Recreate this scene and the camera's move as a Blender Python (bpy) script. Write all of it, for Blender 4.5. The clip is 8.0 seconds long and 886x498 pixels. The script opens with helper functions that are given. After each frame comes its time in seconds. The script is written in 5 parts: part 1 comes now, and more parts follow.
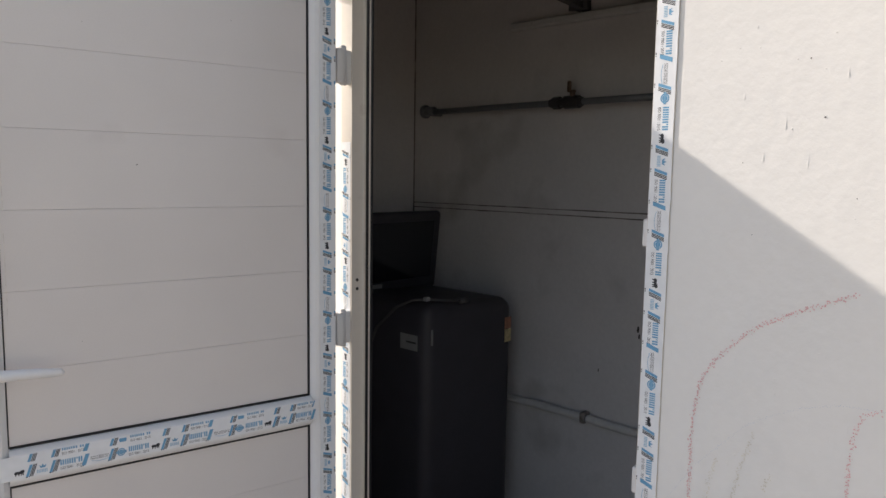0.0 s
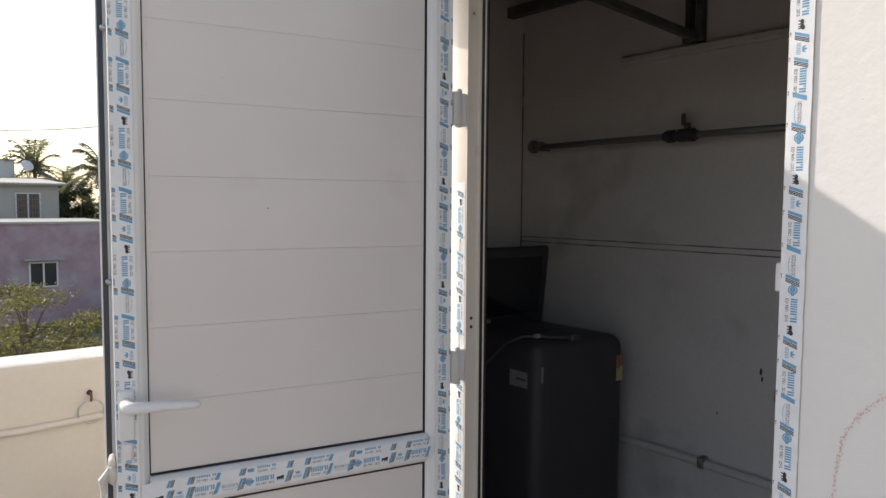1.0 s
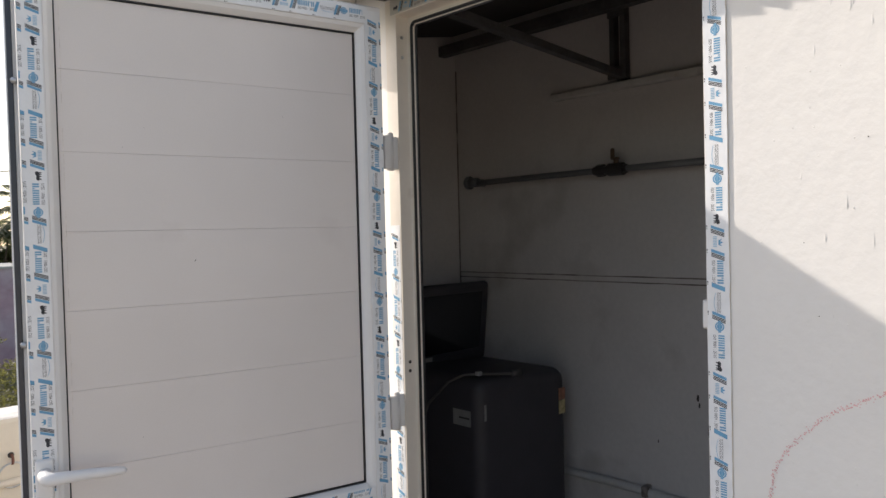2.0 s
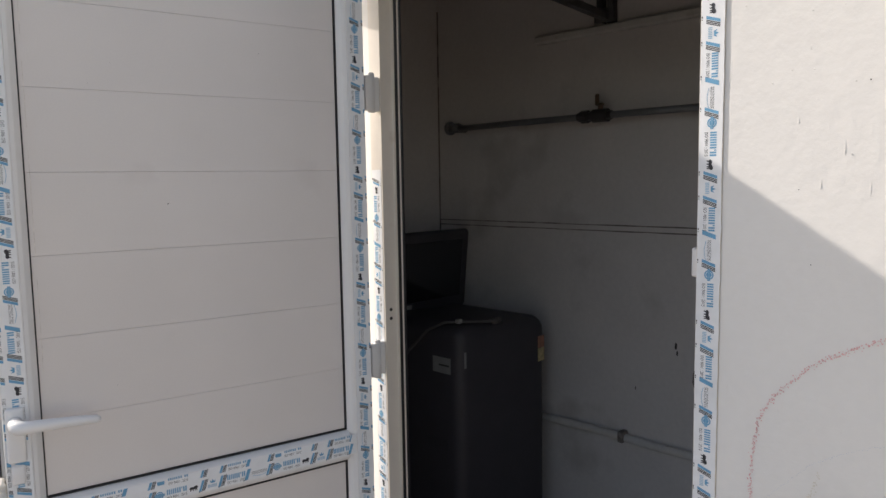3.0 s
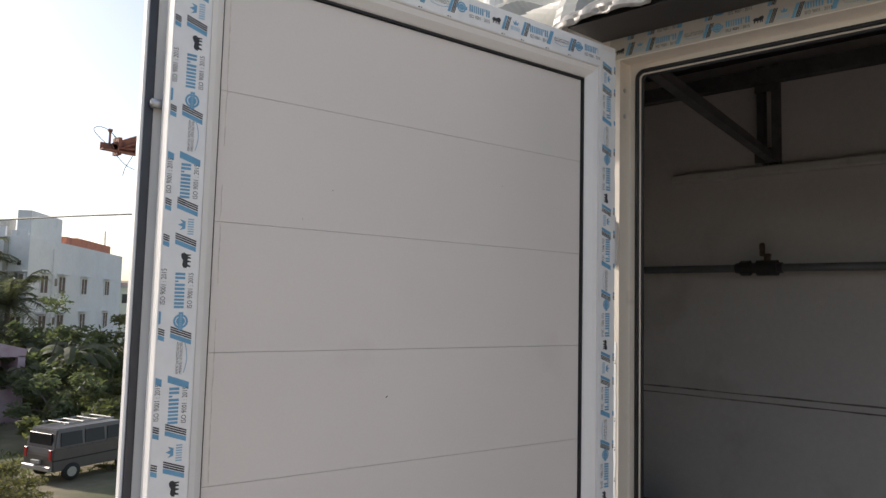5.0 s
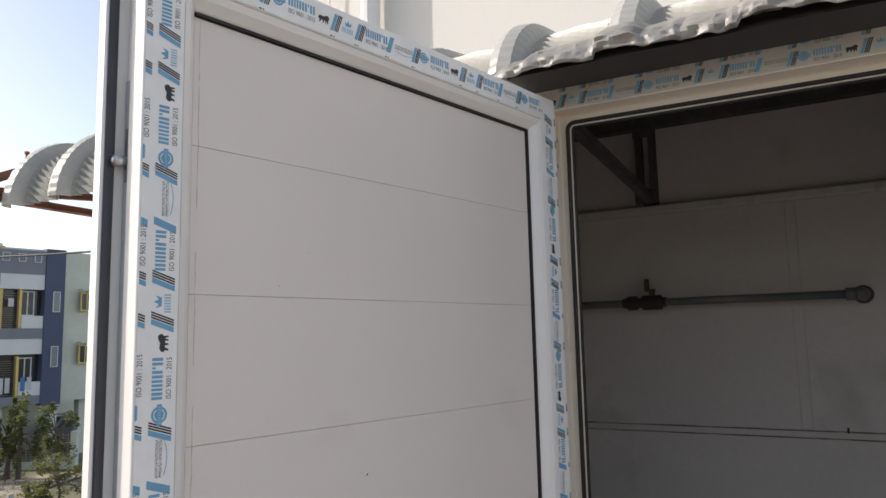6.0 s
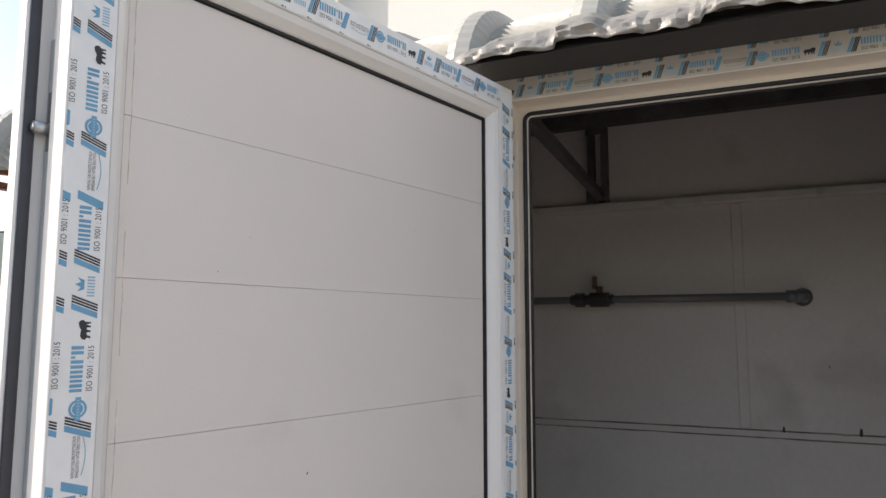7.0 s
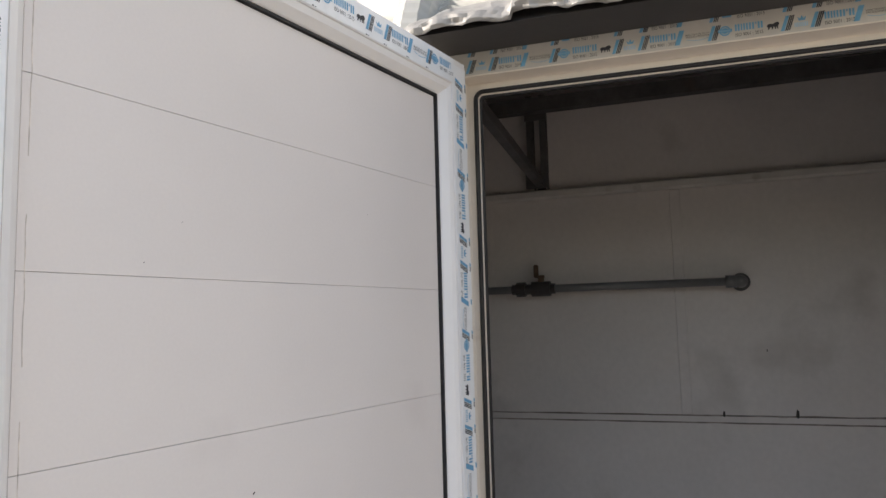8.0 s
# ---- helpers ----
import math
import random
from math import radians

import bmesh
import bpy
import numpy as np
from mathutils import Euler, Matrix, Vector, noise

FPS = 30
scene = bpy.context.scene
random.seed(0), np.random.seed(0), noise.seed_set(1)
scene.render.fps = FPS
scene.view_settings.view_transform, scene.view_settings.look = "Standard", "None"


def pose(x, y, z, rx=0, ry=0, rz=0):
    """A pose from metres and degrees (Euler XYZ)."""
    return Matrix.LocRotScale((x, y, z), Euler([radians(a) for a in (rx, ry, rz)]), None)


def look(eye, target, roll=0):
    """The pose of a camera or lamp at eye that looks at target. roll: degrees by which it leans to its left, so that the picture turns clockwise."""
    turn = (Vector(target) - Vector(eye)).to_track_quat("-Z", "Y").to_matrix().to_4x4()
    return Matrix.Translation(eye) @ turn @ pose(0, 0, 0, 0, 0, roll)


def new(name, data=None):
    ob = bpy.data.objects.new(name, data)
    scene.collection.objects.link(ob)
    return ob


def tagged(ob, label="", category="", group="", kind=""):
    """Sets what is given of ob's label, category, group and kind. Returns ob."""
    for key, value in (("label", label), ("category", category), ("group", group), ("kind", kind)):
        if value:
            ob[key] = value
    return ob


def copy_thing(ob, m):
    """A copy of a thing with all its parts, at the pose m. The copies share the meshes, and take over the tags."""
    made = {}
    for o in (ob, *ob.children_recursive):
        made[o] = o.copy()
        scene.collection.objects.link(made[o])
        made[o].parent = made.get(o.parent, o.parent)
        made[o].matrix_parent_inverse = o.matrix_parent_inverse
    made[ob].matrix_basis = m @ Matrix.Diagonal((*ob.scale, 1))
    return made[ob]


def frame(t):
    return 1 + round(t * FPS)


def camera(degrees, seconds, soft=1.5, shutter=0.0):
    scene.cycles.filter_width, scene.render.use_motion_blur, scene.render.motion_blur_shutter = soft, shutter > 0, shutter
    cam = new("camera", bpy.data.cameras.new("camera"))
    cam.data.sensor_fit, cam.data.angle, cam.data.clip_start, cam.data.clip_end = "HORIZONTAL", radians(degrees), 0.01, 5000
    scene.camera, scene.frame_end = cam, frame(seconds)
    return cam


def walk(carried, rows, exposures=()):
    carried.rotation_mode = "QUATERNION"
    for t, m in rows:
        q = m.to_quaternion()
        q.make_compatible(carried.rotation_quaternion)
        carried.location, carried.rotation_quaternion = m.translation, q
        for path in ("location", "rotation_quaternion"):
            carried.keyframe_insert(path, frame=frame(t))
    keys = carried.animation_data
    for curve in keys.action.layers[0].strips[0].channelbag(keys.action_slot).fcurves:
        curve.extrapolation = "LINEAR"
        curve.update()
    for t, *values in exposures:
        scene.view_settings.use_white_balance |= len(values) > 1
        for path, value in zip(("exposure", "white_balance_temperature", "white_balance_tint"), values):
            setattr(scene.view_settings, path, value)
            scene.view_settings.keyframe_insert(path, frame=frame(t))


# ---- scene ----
cam = camera(64.0, 8.0)
PATH = [
    (0, (-0.994, -1.338, 1.385), (0.47, 0.008, 1.176), 0.9),
    (0.5, (-0.993, -1.331, 1.39), (0.492, -0.005, 1.19), 1.4),
    (0.7, (-1.003, -1.325, 1.39), (0.408, 0.081, 1.201), 1.7),
    (1, (-1.026, -1.319, 1.409), (0.239, 0.225, 1.279), 0.4),
    (1.2, (-1.037, -1.314, 1.415), (0.147, 0.293, 1.298), 0.7),
    (1.5, (-1.044, -1.314, 1.423), (0.105, 0.32, 1.332), 0.6),
    (1.7, (-1.023, -1.316, 1.432), (0.235, 0.238, 1.38), -0.0),
    (2.8, (-0.989, -1.337, 1.442), (0.494, 0.0, 1.33), -1.7),
    (3, (-0.985, -1.285, 1.431), (0.44, 0.105, 1.24), -0.9),
    (3.2, (-1.008, -1.237, 1.439), (0.304, 0.258, 1.228), -1.3),
    (3.5, (-1.06, -1.148, 1.464), (0.201, 0.402, 1.377), 0.3),
    (3.8, (-1.103, -1.087, 1.519), (0.165, 0.459, 1.519), 0.2),
    (4, (-1.098, -1.018, 1.503), (0.189, 0.509, 1.595), 1.6),
    (4.2, (-1.078, -0.942, 1.504), (0.198, 0.588, 1.683), 1.2),
    (5.3, (-1.015, -0.512, 1.539), (0.53, 0.748, 1.7), 1.1),
    (5.5, (-1.051, -0.467, 1.559), (0.526, 0.748, 1.756), 0.3),
    (6, (-1.088, -0.453, 1.559), (0.637, 0.53, 1.806), -1.3),
    (6.5, (-1.081, -0.439, 1.56), (0.651, 0.531, 1.798), 0.1),
    (7, (-1.055, -0.428, 1.56), (0.74, 0.424, 1.785), -0.0),
    (7.2, (-1.048, -0.426, 1.558), (0.74, 0.443, 1.772), 0.3),
    (7.5, (-1.013, -0.428, 1.543), (0.759, 0.482, 1.717), 1.5),
    (7.8, (-0.977, -0.395, 1.565), (0.836, 0.439, 1.709), 0.2),
    (8, (-0.988, -0.353, 1.562), (0.89, 0.305, 1.764), -1.5),
]
walk(cam, [(t, look(eye, target, roll)) for t, eye, target, roll in PATH],
     [(t, stops, 6850, 13) for t, stops in ((0, 0.1), (0.5, 0.07), (1.0, 0.17), (1.5, 0.22), (2.8, 0.08), (3.1, 0.05), (3.5, 0.42), (3.8, 0.43), (4.2, 0.22), (5.3, 0.02), (5.6, 0.05), (6.0, 0.14), (6.5, 0.17), (7.0, 0.43), (7.5, 0.54), (8, 0.70))])

# ---- light ----
SUN_FROM = Vector((-0.300, 0.812, 0.508)).normalized()
world = bpy.data.worlds.new("sky_world")
scene.world = world
world.use_nodes = True
wn = world.node_tree.nodes
sky = wn.new("ShaderNodeTexSky")
sky.sky_type = "NISHITA"
sky.sun_disc = False
sky.sun_elevation = math.asin(SUN_FROM.z)
sky.sun_rotation = math.atan2(SUN_FROM.x, SUN_FROM.y)
sky.dust_density = 1.5
sky.air_density = 1.0
haze = wn.new("ShaderNodeHueSaturation")
haze.inputs["Saturation"].default_value = 0.8
world.node_tree.links.new(sky.outputs["Color"], haze.inputs["Color"])
world.node_tree.links.new(haze.outputs["Color"], wn["Background"].inputs["Color"])
wn["Background"].inputs["Strength"].default_value = 0.19
sun_data = bpy.data.lights.new("sun", "SUN")
sun_data.energy, sun_data.angle, sun_data.color = 3.9, radians(0.55), (1.0, 0.95, 0.88)
sun = new("sun", sun_data)
sun.matrix_world = look((-3, 8, 6), Vector((-3, 8, 6)) - SUN_FROM)


# ---- materials ----
def material(name, colour, rough=0.6, metal=0.0, var=0.08, scale=6.0, grain=60.0, bump=0.0, bump_scale=80.0,
             stain=None, stain_scale=2.0, stain_from=0.55, stretch=(1, 1, 1), per_piece=0.0, spec=0.5):
    m = bpy.data.materials.new(name)
    m.use_nodes = True
    n, l = m.node_tree.nodes, m.node_tree.links
    b = n["Principled BSDF"]
    b.inputs["Roughness"].default_value, b.inputs["Metallic"].default_value = rough, metal
    b.inputs["Specular IOR Level"].default_value = spec
    co = n.new("ShaderNodeTexCoord")
    mp = n.new("ShaderNodeMapping")
    mp.inputs["Scale"].default_value = stretch
    l.new(co.outputs["Object"], mp.inputs["Vector"])

    def noise_tex(s, detail=4.0):
        t = n.new("ShaderNodeTexNoise")
        t.inputs["Scale"].default_value, t.inputs["Detail"].default_value = s, detail
        l.new(mp.outputs["Vector"], t.inputs["Vector"])
        return t

    def mixed(kind, fac, a, c):
        x = n.new("ShaderNodeMix")
        x.data_type, x.blend_type = "RGBA", kind
        for socket, v in ((x.inputs[0], fac), (x.inputs[6], a), (x.inputs[7], c)):
            if isinstance(v, bpy.types.NodeSocket):
                l.new(v, socket)
            else:
                socket.default_value = v
        return x.outputs[2]

    def ramp(src, lo, hi, a=(0, 0, 0, 1), c=(1, 1, 1, 1)):
        r = n.new("ShaderNodeValToRGB")
        r.color_ramp.elements[0].position, r.color_ramp.elements[1].position = lo, hi
        r.color_ramp.elements[0].color, r.color_ramp.elements[1].color = a, c
        l.new(src, r.inputs["Fac"])
        return r.outputs["Color"]

    big, fine = noise_tex(scale), noise_tex(grain, 6.0)
    v0, v1 = 1 - var, 1 + var
    colour4 = (*colour, 1)
    tone = ramp(big.outputs["Fac"], 0.3, 0.7, (v0, v0, v0, 1), (v1, v1, v1, 1))
    tone2 = ramp(fine.outputs["Fac"], 0.3, 0.7, (1 - var / 2,) * 3 + (1,), (1 + var / 2,) * 3 + (1,))
    c = mixed("MULTIPLY", 1.0, mixed("MULTIPLY", 1.0, colour4, tone), tone2)
    if stain:
        c = mixed("MIX", ramp(noise_tex(stain_scale, 8.0).outputs["Fac"], stain_from, stain_from + 0.2), c, (*stain, 1))
    if per_piece:
        oi = n.new("ShaderNodeObjectInfo")
        c = mixed("MULTIPLY", 1.0, c, ramp(oi.outputs["Random"], 0, 1, (1 - per_piece,) * 3 + (1,), (1 + per_piece,) * 3 + (1,)))
    l.new(c, b.inputs["Base Color"])
    if bump:
        bp = n.new("ShaderNodeBump")
        bp.inputs["Strength"].default_value, bp.inputs["Distance"].default_value = bump, 0.004
        l.new(noise_tex(bump_scale, 5.0).outputs["Fac"], bp.inputs["Height"])
        l.new(bp.outputs["Normal"], b.inputs["Normal"])
    return m


UPVC = material("white_upvc", (0.80, 0.79, 0.78), 0.32, var=0.02, scale=5, stain=(0.70, 0.66, 0.60), stain_scale=9, stain_from=0.68)
UPVC_CREAM = material("cream_upvc", (0.74, 0.68, 0.60), 0.4, var=0.03, scale=8, stain=(0.58, 0.50, 0.42), stain_scale=14, stain_from=0.66)
PLANK = material("door_plank_pvc", (0.73, 0.685, 0.655), 0.42, var=0.025, scale=4, grain=300, per_piece=0.012, stain=(0.66, 0.61, 0.58), stain_scale=6, stain_from=0.64)
FILM = material("protective_film", (0.82, 0.83, 0.84), 0.3, var=0.03, scale=30, bump=0.25, bump_scale=45)
# clear film over cream, darkened to paint in the eave's shade on the head
FILM_SHADED = material("eave_shaded_film_on_cream", (0.52, 0.50, 0.46), 0.3, var=0.05, scale=20, bump=0.25, bump_scale=45)
INK_BLUE = material("film_blue_ink", (0.14, 0.36, 0.56), 0.5, var=0.08, scale=40)
INK_PALE = material("film_pale_blue_ink", (0.30, 0.50, 0.66), 0.3, var=0.1, scale=40)
INK_BLACK = material("film_black_ink", (0.025, 0.027, 0.035), 0.5, var=0.1, scale=40)
DUST = material("brown_dust", (0.68, 0.62, 0.56), 0.9, var=0.25, scale=60)
GASKET = material("black_rubber_gasket", (0.012, 0.012, 0.014), 0.55, var=0.15, scale=30)
SEAL_SATIN = material("satin_rubber_seal", (0.032, 0.036, 0.05), 0.32, var=0.1, scale=30)
LOCK_GREY = material("dull_zinc_strip", (0.42, 0.46, 0.48), 0.5, 0.3, var=0.08, scale=30)
LOCK_DARK = material("dark_steel_slot", (0.16, 0.17, 0.18), 0.5, 0.4, var=0.1, scale=30)
STEEL = material("galvanised_steel", (0.55, 0.56, 0.57), 0.35, 0.9, var=0.12, scale=40)
WALL_OUT = material("white_wall_paint", (0.80, 0.78, 0.745), 0.75, var=0.02, scale=3, bump=0.3, bump_scale=42, stain=(0.68, 0.66, 0.63), stain_scale=3.2, stain_from=0.66)
WALL_IN = material("grey_white_inner_paint", (0.67, 0.635, 0.615), 0.7, var=0.06, scale=2.4, bump=0.15, bump_scale=50, stain=(0.42, 0.39, 0.36), stain_scale=2.6, stain_from=0.62)
SEAM = material("dirty_panel_seam", (0.20, 0.17, 0.15), 0.8, var=0.4, scale=22, stain=(0.46, 0.42, 0.39), stain_scale=14, stain_from=0.5)
CONDUIT = material("painted_white_pipe", (0.62, 0.60, 0.57), 0.5, var=0.06, scale=12, stain=(0.36, 0.32, 0.28), stain_scale=16, stain_from=0.62)
PARAPET = material("cream_parapet_paint", (0.74, 0.67, 0.555), 0.8, var=0.04, scale=2.2, bump=0.3, bump_scale=30, stain=(0.68, 0.55, 0.36), stain_scale=2.3, stain_from=0.64)
PARAPET_RUST = material("rust_stained_paint", (0.70, 0.58, 0.41), 0.85, var=0.12, scale=20)
PARAPET_TOP = material("weathered_coping", (0.78, 0.75, 0.70), 0.85, var=0.12, scale=7, bump=0.4, bump_scale=40, stain=(0.34, 0.31, 0.28), stain_scale=9, stain_from=0.63)
FLOOR = material("terrace_cement", (0.30, 0.262, 0.232), 0.85, var=0.1, scale=3, bump=0.4, bump_scale=60, stain=(0.28, 0.26, 0.24), stain_scale=1.8)
BLACK_PLASTIC = material("black_washer_plastic", (0.042, 0.039, 0.046), 0.5, var=0.1, scale=10)
BLACK_METAL = material("dark_washer_steel", (0.046, 0.042, 0.050), 0.55, 0.0, var=0.08, scale=10)
GLASS_LID = material("smoked_washer_lid", (0.010, 0.010, 0.013), 0.12, var=0.05, scale=10)
STICKER = material("pale_sticker", (0.26, 0.26, 0.255), 0.45, var=0.06, scale=30)
STICKER_RED = material("worn_red_sticker", (0.42, 0.20, 0.13), 0.5, var=0.2, scale=60)
STICKER_YELLOW = material("worn_yellow_sticker", (0.55, 0.46, 0.24), 0.5, var=0.2, scale=60)
HOSE = material("grey_hose_rubber", (0.085, 0.08, 0.078), 0.5, var=0.06, scale=30)
PIPE_GREY = material("dark_grey_pvc_pipe", (0.15, 0.15, 0.155), 0.34, var=0.1, scale=14, stain=(0.32, 0.31, 0.29), stain_scale=30, stain_from=0.66)
VALVE_BLACK = material("dark_valve_plastic", (0.05, 0.045, 0.045), 0.4, var=0.1, scale=30)
BRONZE = material("brown_valve_handle", (0.13, 0.08, 0.05), 0.45, 0.3, var=0.2, scale=40)
RUST = material("rusty_red_oxide_steel", (0.20, 0.085, 0.06), 0.7, 0.1, var=0.2, scale=14, bump=0.2, stain=(0.30, 0.16, 0.10), stain_scale=9, stain_from=0.58)
DARK_STEEL = material("dark_painted_steel", (0.105, 0.10, 0.10), 0.6, 0.1, var=0.25, scale=14, stain=(0.14, 0.10, 0.08), stain_scale=12, stain_from=0.6)
SHEET = material("white_coated_roof_sheet", (0.37, 0.37, 0.345), 0.45, 0.0, var=0.07, scale=6, stain=(0.45, 0.38, 0.29), stain_scale=7, stain_from=0.66)
# pale sheet seen from below, shade under the roof painted into the colour
SHEET_SHADED = material("shaded_sheet_underside", (0.042, 0.038, 0.037), 0.6, 0.0, var=0.15, scale=5)
FOIL = material("crumpled_silver_flashing", (0.27, 0.262, 0.245), 0.45, 0.15, var=0.14, scale=16, bump=0.7, bump_scale=38, stain=(0.33, 0.28, 0.23), stain_scale=16, stain_from=0.54)
TOWER = material("white_house_wall", (0.72, 0.70, 0.665), 0.8, var=0.025, scale=1.2, bump=0.2, bump_scale=20, stain=(0.70, 0.67, 0.62), stain_scale=1.5, stain_from=0.64)
CRAYON_RED = material("red_crayon", (0.76, 0.44, 0.43), 0.8, var=0.1, scale=70)
CRAYON_BLUE = material("blue_crayon", (0.60, 0.64, 0.70), 0.8, var=0.1, scale=70)
CRAYON_OCHRE = material("ochre_smear", (0.73, 0.69, 0.60), 0.8, var=0.1, scale=70)
SPECK = material("dark_speck", (0.05, 0.045, 0.04), 0.8, var=0.2, scale=90)
PLASTER_LUMP = material("dried_white_plaster", (0.66, 0.62, 0.55), 0.9, var=0.12, scale=50, bump=0.6)
GROUND = material("dry_grass_ground", (0.27, 0.225, 0.15), 0.95, var=0.3, scale=0.25, grain=3.0, stain=(0.095, 0.11, 0.05), stain_scale=0.16, stain_from=0.42)
DIRT = material("pale_dirt_drive", (0.42, 0.345, 0.255), 0.95, var=0.2, scale=0.8, grain=6, stain=(0.17, 0.15, 0.09), stain_scale=0.5, stain_from=0.56)
PINK = material("faded_pink_plaster", (0.41, 0.285, 0.32), 0.9, var=0.14, scale=0.7, grain=4, stain=(0.50, 0.42, 0.46), stain_scale=0.9, stain_from=0.5)
GREY_PLASTER = material("grey_cement_plaster", (0.43, 0.43, 0.40), 0.9, var=0.06, scale=0.6, grain=5)
BEIGE_PLASTER = material("greyish_beige_plaster", (0.50, 0.48, 0.43), 0.9, var=0.05, scale=0.6, grain=5)
WHITE_PLASTER = material("white_house_plaster", (0.72, 0.73, 0.74), 0.85, var=0.05, scale=0.5, grain=4, stain=(0.55, 0.55, 0.55), stain_scale=0.6, stain_from=0.62)
BROWN_TANK = material("brown_brick_tower", (0.24, 0.15, 0.12), 0.9, var=0.12, scale=1.5, grain=10)
YELLOW = material("yellow_facade_paint", (0.78, 0.58, 0.22), 0.7, var=0.04, scale=0.7, grain=5)
SLATE = material("slate_grey_facade", (0.24, 0.26, 0.30), 0.75, var=0.05, scale=0.7, grain=5)
NAVY = material("navy_facade_band", (0.09, 0.11, 0.18), 0.7, var=0.05, scale=0.7, grain=5)
PALE_GREEN = material("pale_cream_side_wall", (0.66, 0.68, 0.58), 0.8, var=0.05, scale=0.5, grain=4)
FACADE_WHITE = material("white_facade_trim", (0.78, 0.78, 0.78), 0.75, var=0.03, scale=0.7, grain=5)
WINDOW_DARK = material("dark_window_glass", (0.035, 0.04, 0.045), 0.12, var=0.1, scale=2)
WINDOW_BLUE = material("pale_window_glass", (0.22, 0.27, 0.30), 0.12, var=0.1, scale=2)
GRILLE = material("window_grille_paint", (0.30, 0.24, 0.21), 0.6, var=0.1, scale=5)
CURTAIN = material("brown_curtain", (0.16, 0.12, 0.10), 0.9, var=0.2, scale=6)
ORANGE = material("orange_roof_clutter", (0.55, 0.20, 0.12), 0.8, var=0.2, scale=1.5)
CLOTH_WHITE = material("hung_white_laundry", (0.62, 0.62, 0.64), 0.9, var=0.1, scale=5)
CLOTH_BLUE = material("hung_blue_laundry", (0.10, 0.22, 0.45), 0.9, var=0.1, scale=5)
VAN_GLASS = material("dark_tinted_van_glass", (0.02, 0.02, 0.022), 0.2, var=0.1, scale=2, spec=0.25)
VAN_PAINT = material("dusty_grey_van_paint", (0.11, 0.10, 0.097), 0.32, 0.2, var=0.05, scale=3)
TYRE = material("black_tyre", (0.02, 0.02, 0.02), 0.8, var=0.1, scale=10)
CHROME = material("pale_bumper", (0.30, 0.29, 0.28), 0.4, 0.3, var=0.05, scale=10)
LIGHT_RED = material("red_lamp_lens", (0.4, 0.02, 0.02), 0.2, var=0.05, scale=10)
BARK = material("grey_brown_bark", (0.13, 0.10, 0.075), 0.9, var=0.25, scale=5, bump=0.3)
WIRE = material("black_cable", (0.03, 0.03, 0.032), 0.6, var=0.1, scale=10)
WHITE_DISH = material("white_dish_paint", (0.7, 0.7, 0.7), 0.5, var=0.05, scale=5)


def leaf_material(name, colour, other):
    m = material(name, colour, 0.6, var=0.25, scale=1.3, grain=9, stain=other, stain_scale=0.9, stain_from=0.45)
    b = m.node_tree.nodes["Principled BSDF"]
    n, l = m.node_tree.nodes, m.node_tree.links
    tr, mx = n.new("ShaderNodeBsdfTranslucent"), n.new("ShaderNodeMixShader")
    tr.inputs["Color"].default_value = (colour[0] * 2.0, colour[1] * 2.1, colour[2] * 1.5, 1)
    mx.inputs["Fac"].default_value = 0.45
    l.new(b.outputs["BSDF"], mx.inputs[1])
    l.new(tr.outputs["BSDF"], mx.inputs[2])
    l.new(mx.outputs["Shader"], n["Material Output"].inputs["Surface"])
    return m


LEAF_YELLOW = leaf_material("feathery_yellow_green_leaves", (0.115, 0.108, 0.046), (0.075, 0.08, 0.038))
LEAF_DARK = leaf_material("dark_green_leaves", (0.10, 0.12, 0.065), (0.12, 0.12, 0.075))
LEAF_PALM = leaf_material("palm_fronds", (0.12, 0.125, 0.08), (0.14, 0.14, 0.095))
LEAF_WEED = leaf_material("scrub_leaves", (0.10, 0.11, 0.045), (0.14, 0.13, 0.065))


# ---- building blocks ----
def thing(name, label, category, at=None, group="", kind=""):
    ob = new(name)
    ob.empty_display_size = 0.1
    if at is not None:
        ob.matrix_world = at
    return tagged(ob, label, category, group, kind)


def part(name, bm, mat, parent=None, label="", smooth=False):
    me = bpy.data.meshes.new(name)
    bmesh.ops.recalc_face_normals(bm, faces=bm.faces)
    bm.to_mesh(me)
    bm.free()
    me.materials.append(mat)
    if smooth:
        for p in me.polygons:
            p.use_smooth = True
    ob = new(name, me)
    ob.parent = parent
    if label:
        tagged(ob, label)
    return ob


def single(name, bm, mat, label, category, kind="", group="", smooth=False):
    return tagged(part(name, bm, mat, None, "", smooth), label, category, group, kind)


def box(bm, lo, hi, bevel=0.0, m=None, seg=1):
    c = [(a + b) / 2 for a, b in zip(lo, hi)]
    s = [abs(b - a) for a, b in zip(lo, hi)]
    mat = Matrix.Translation(c) @ Matrix.Diagonal((*s, 1))
    made = bmesh.ops.create_cube(bm, size=1, matrix=mat)["verts"]
    if bevel:
        edges = list({e for v in made for e in v.link_edges})
        got = bmesh.ops.bevel(bm, geom=edges, offset=bevel, segments=seg, profile=0.5, affect="EDGES")
        made = list({v for f in got["faces"] for v in f.verts} | {v for v in made if v.is_valid})
    if m is not None:
        bmesh.ops.transform(bm, matrix=m, verts=made)
    return bm


def boxed(lo, hi, bevel=0.0, m=None, seg=1):
    return box(bmesh.new(), lo, hi, bevel, m, seg)


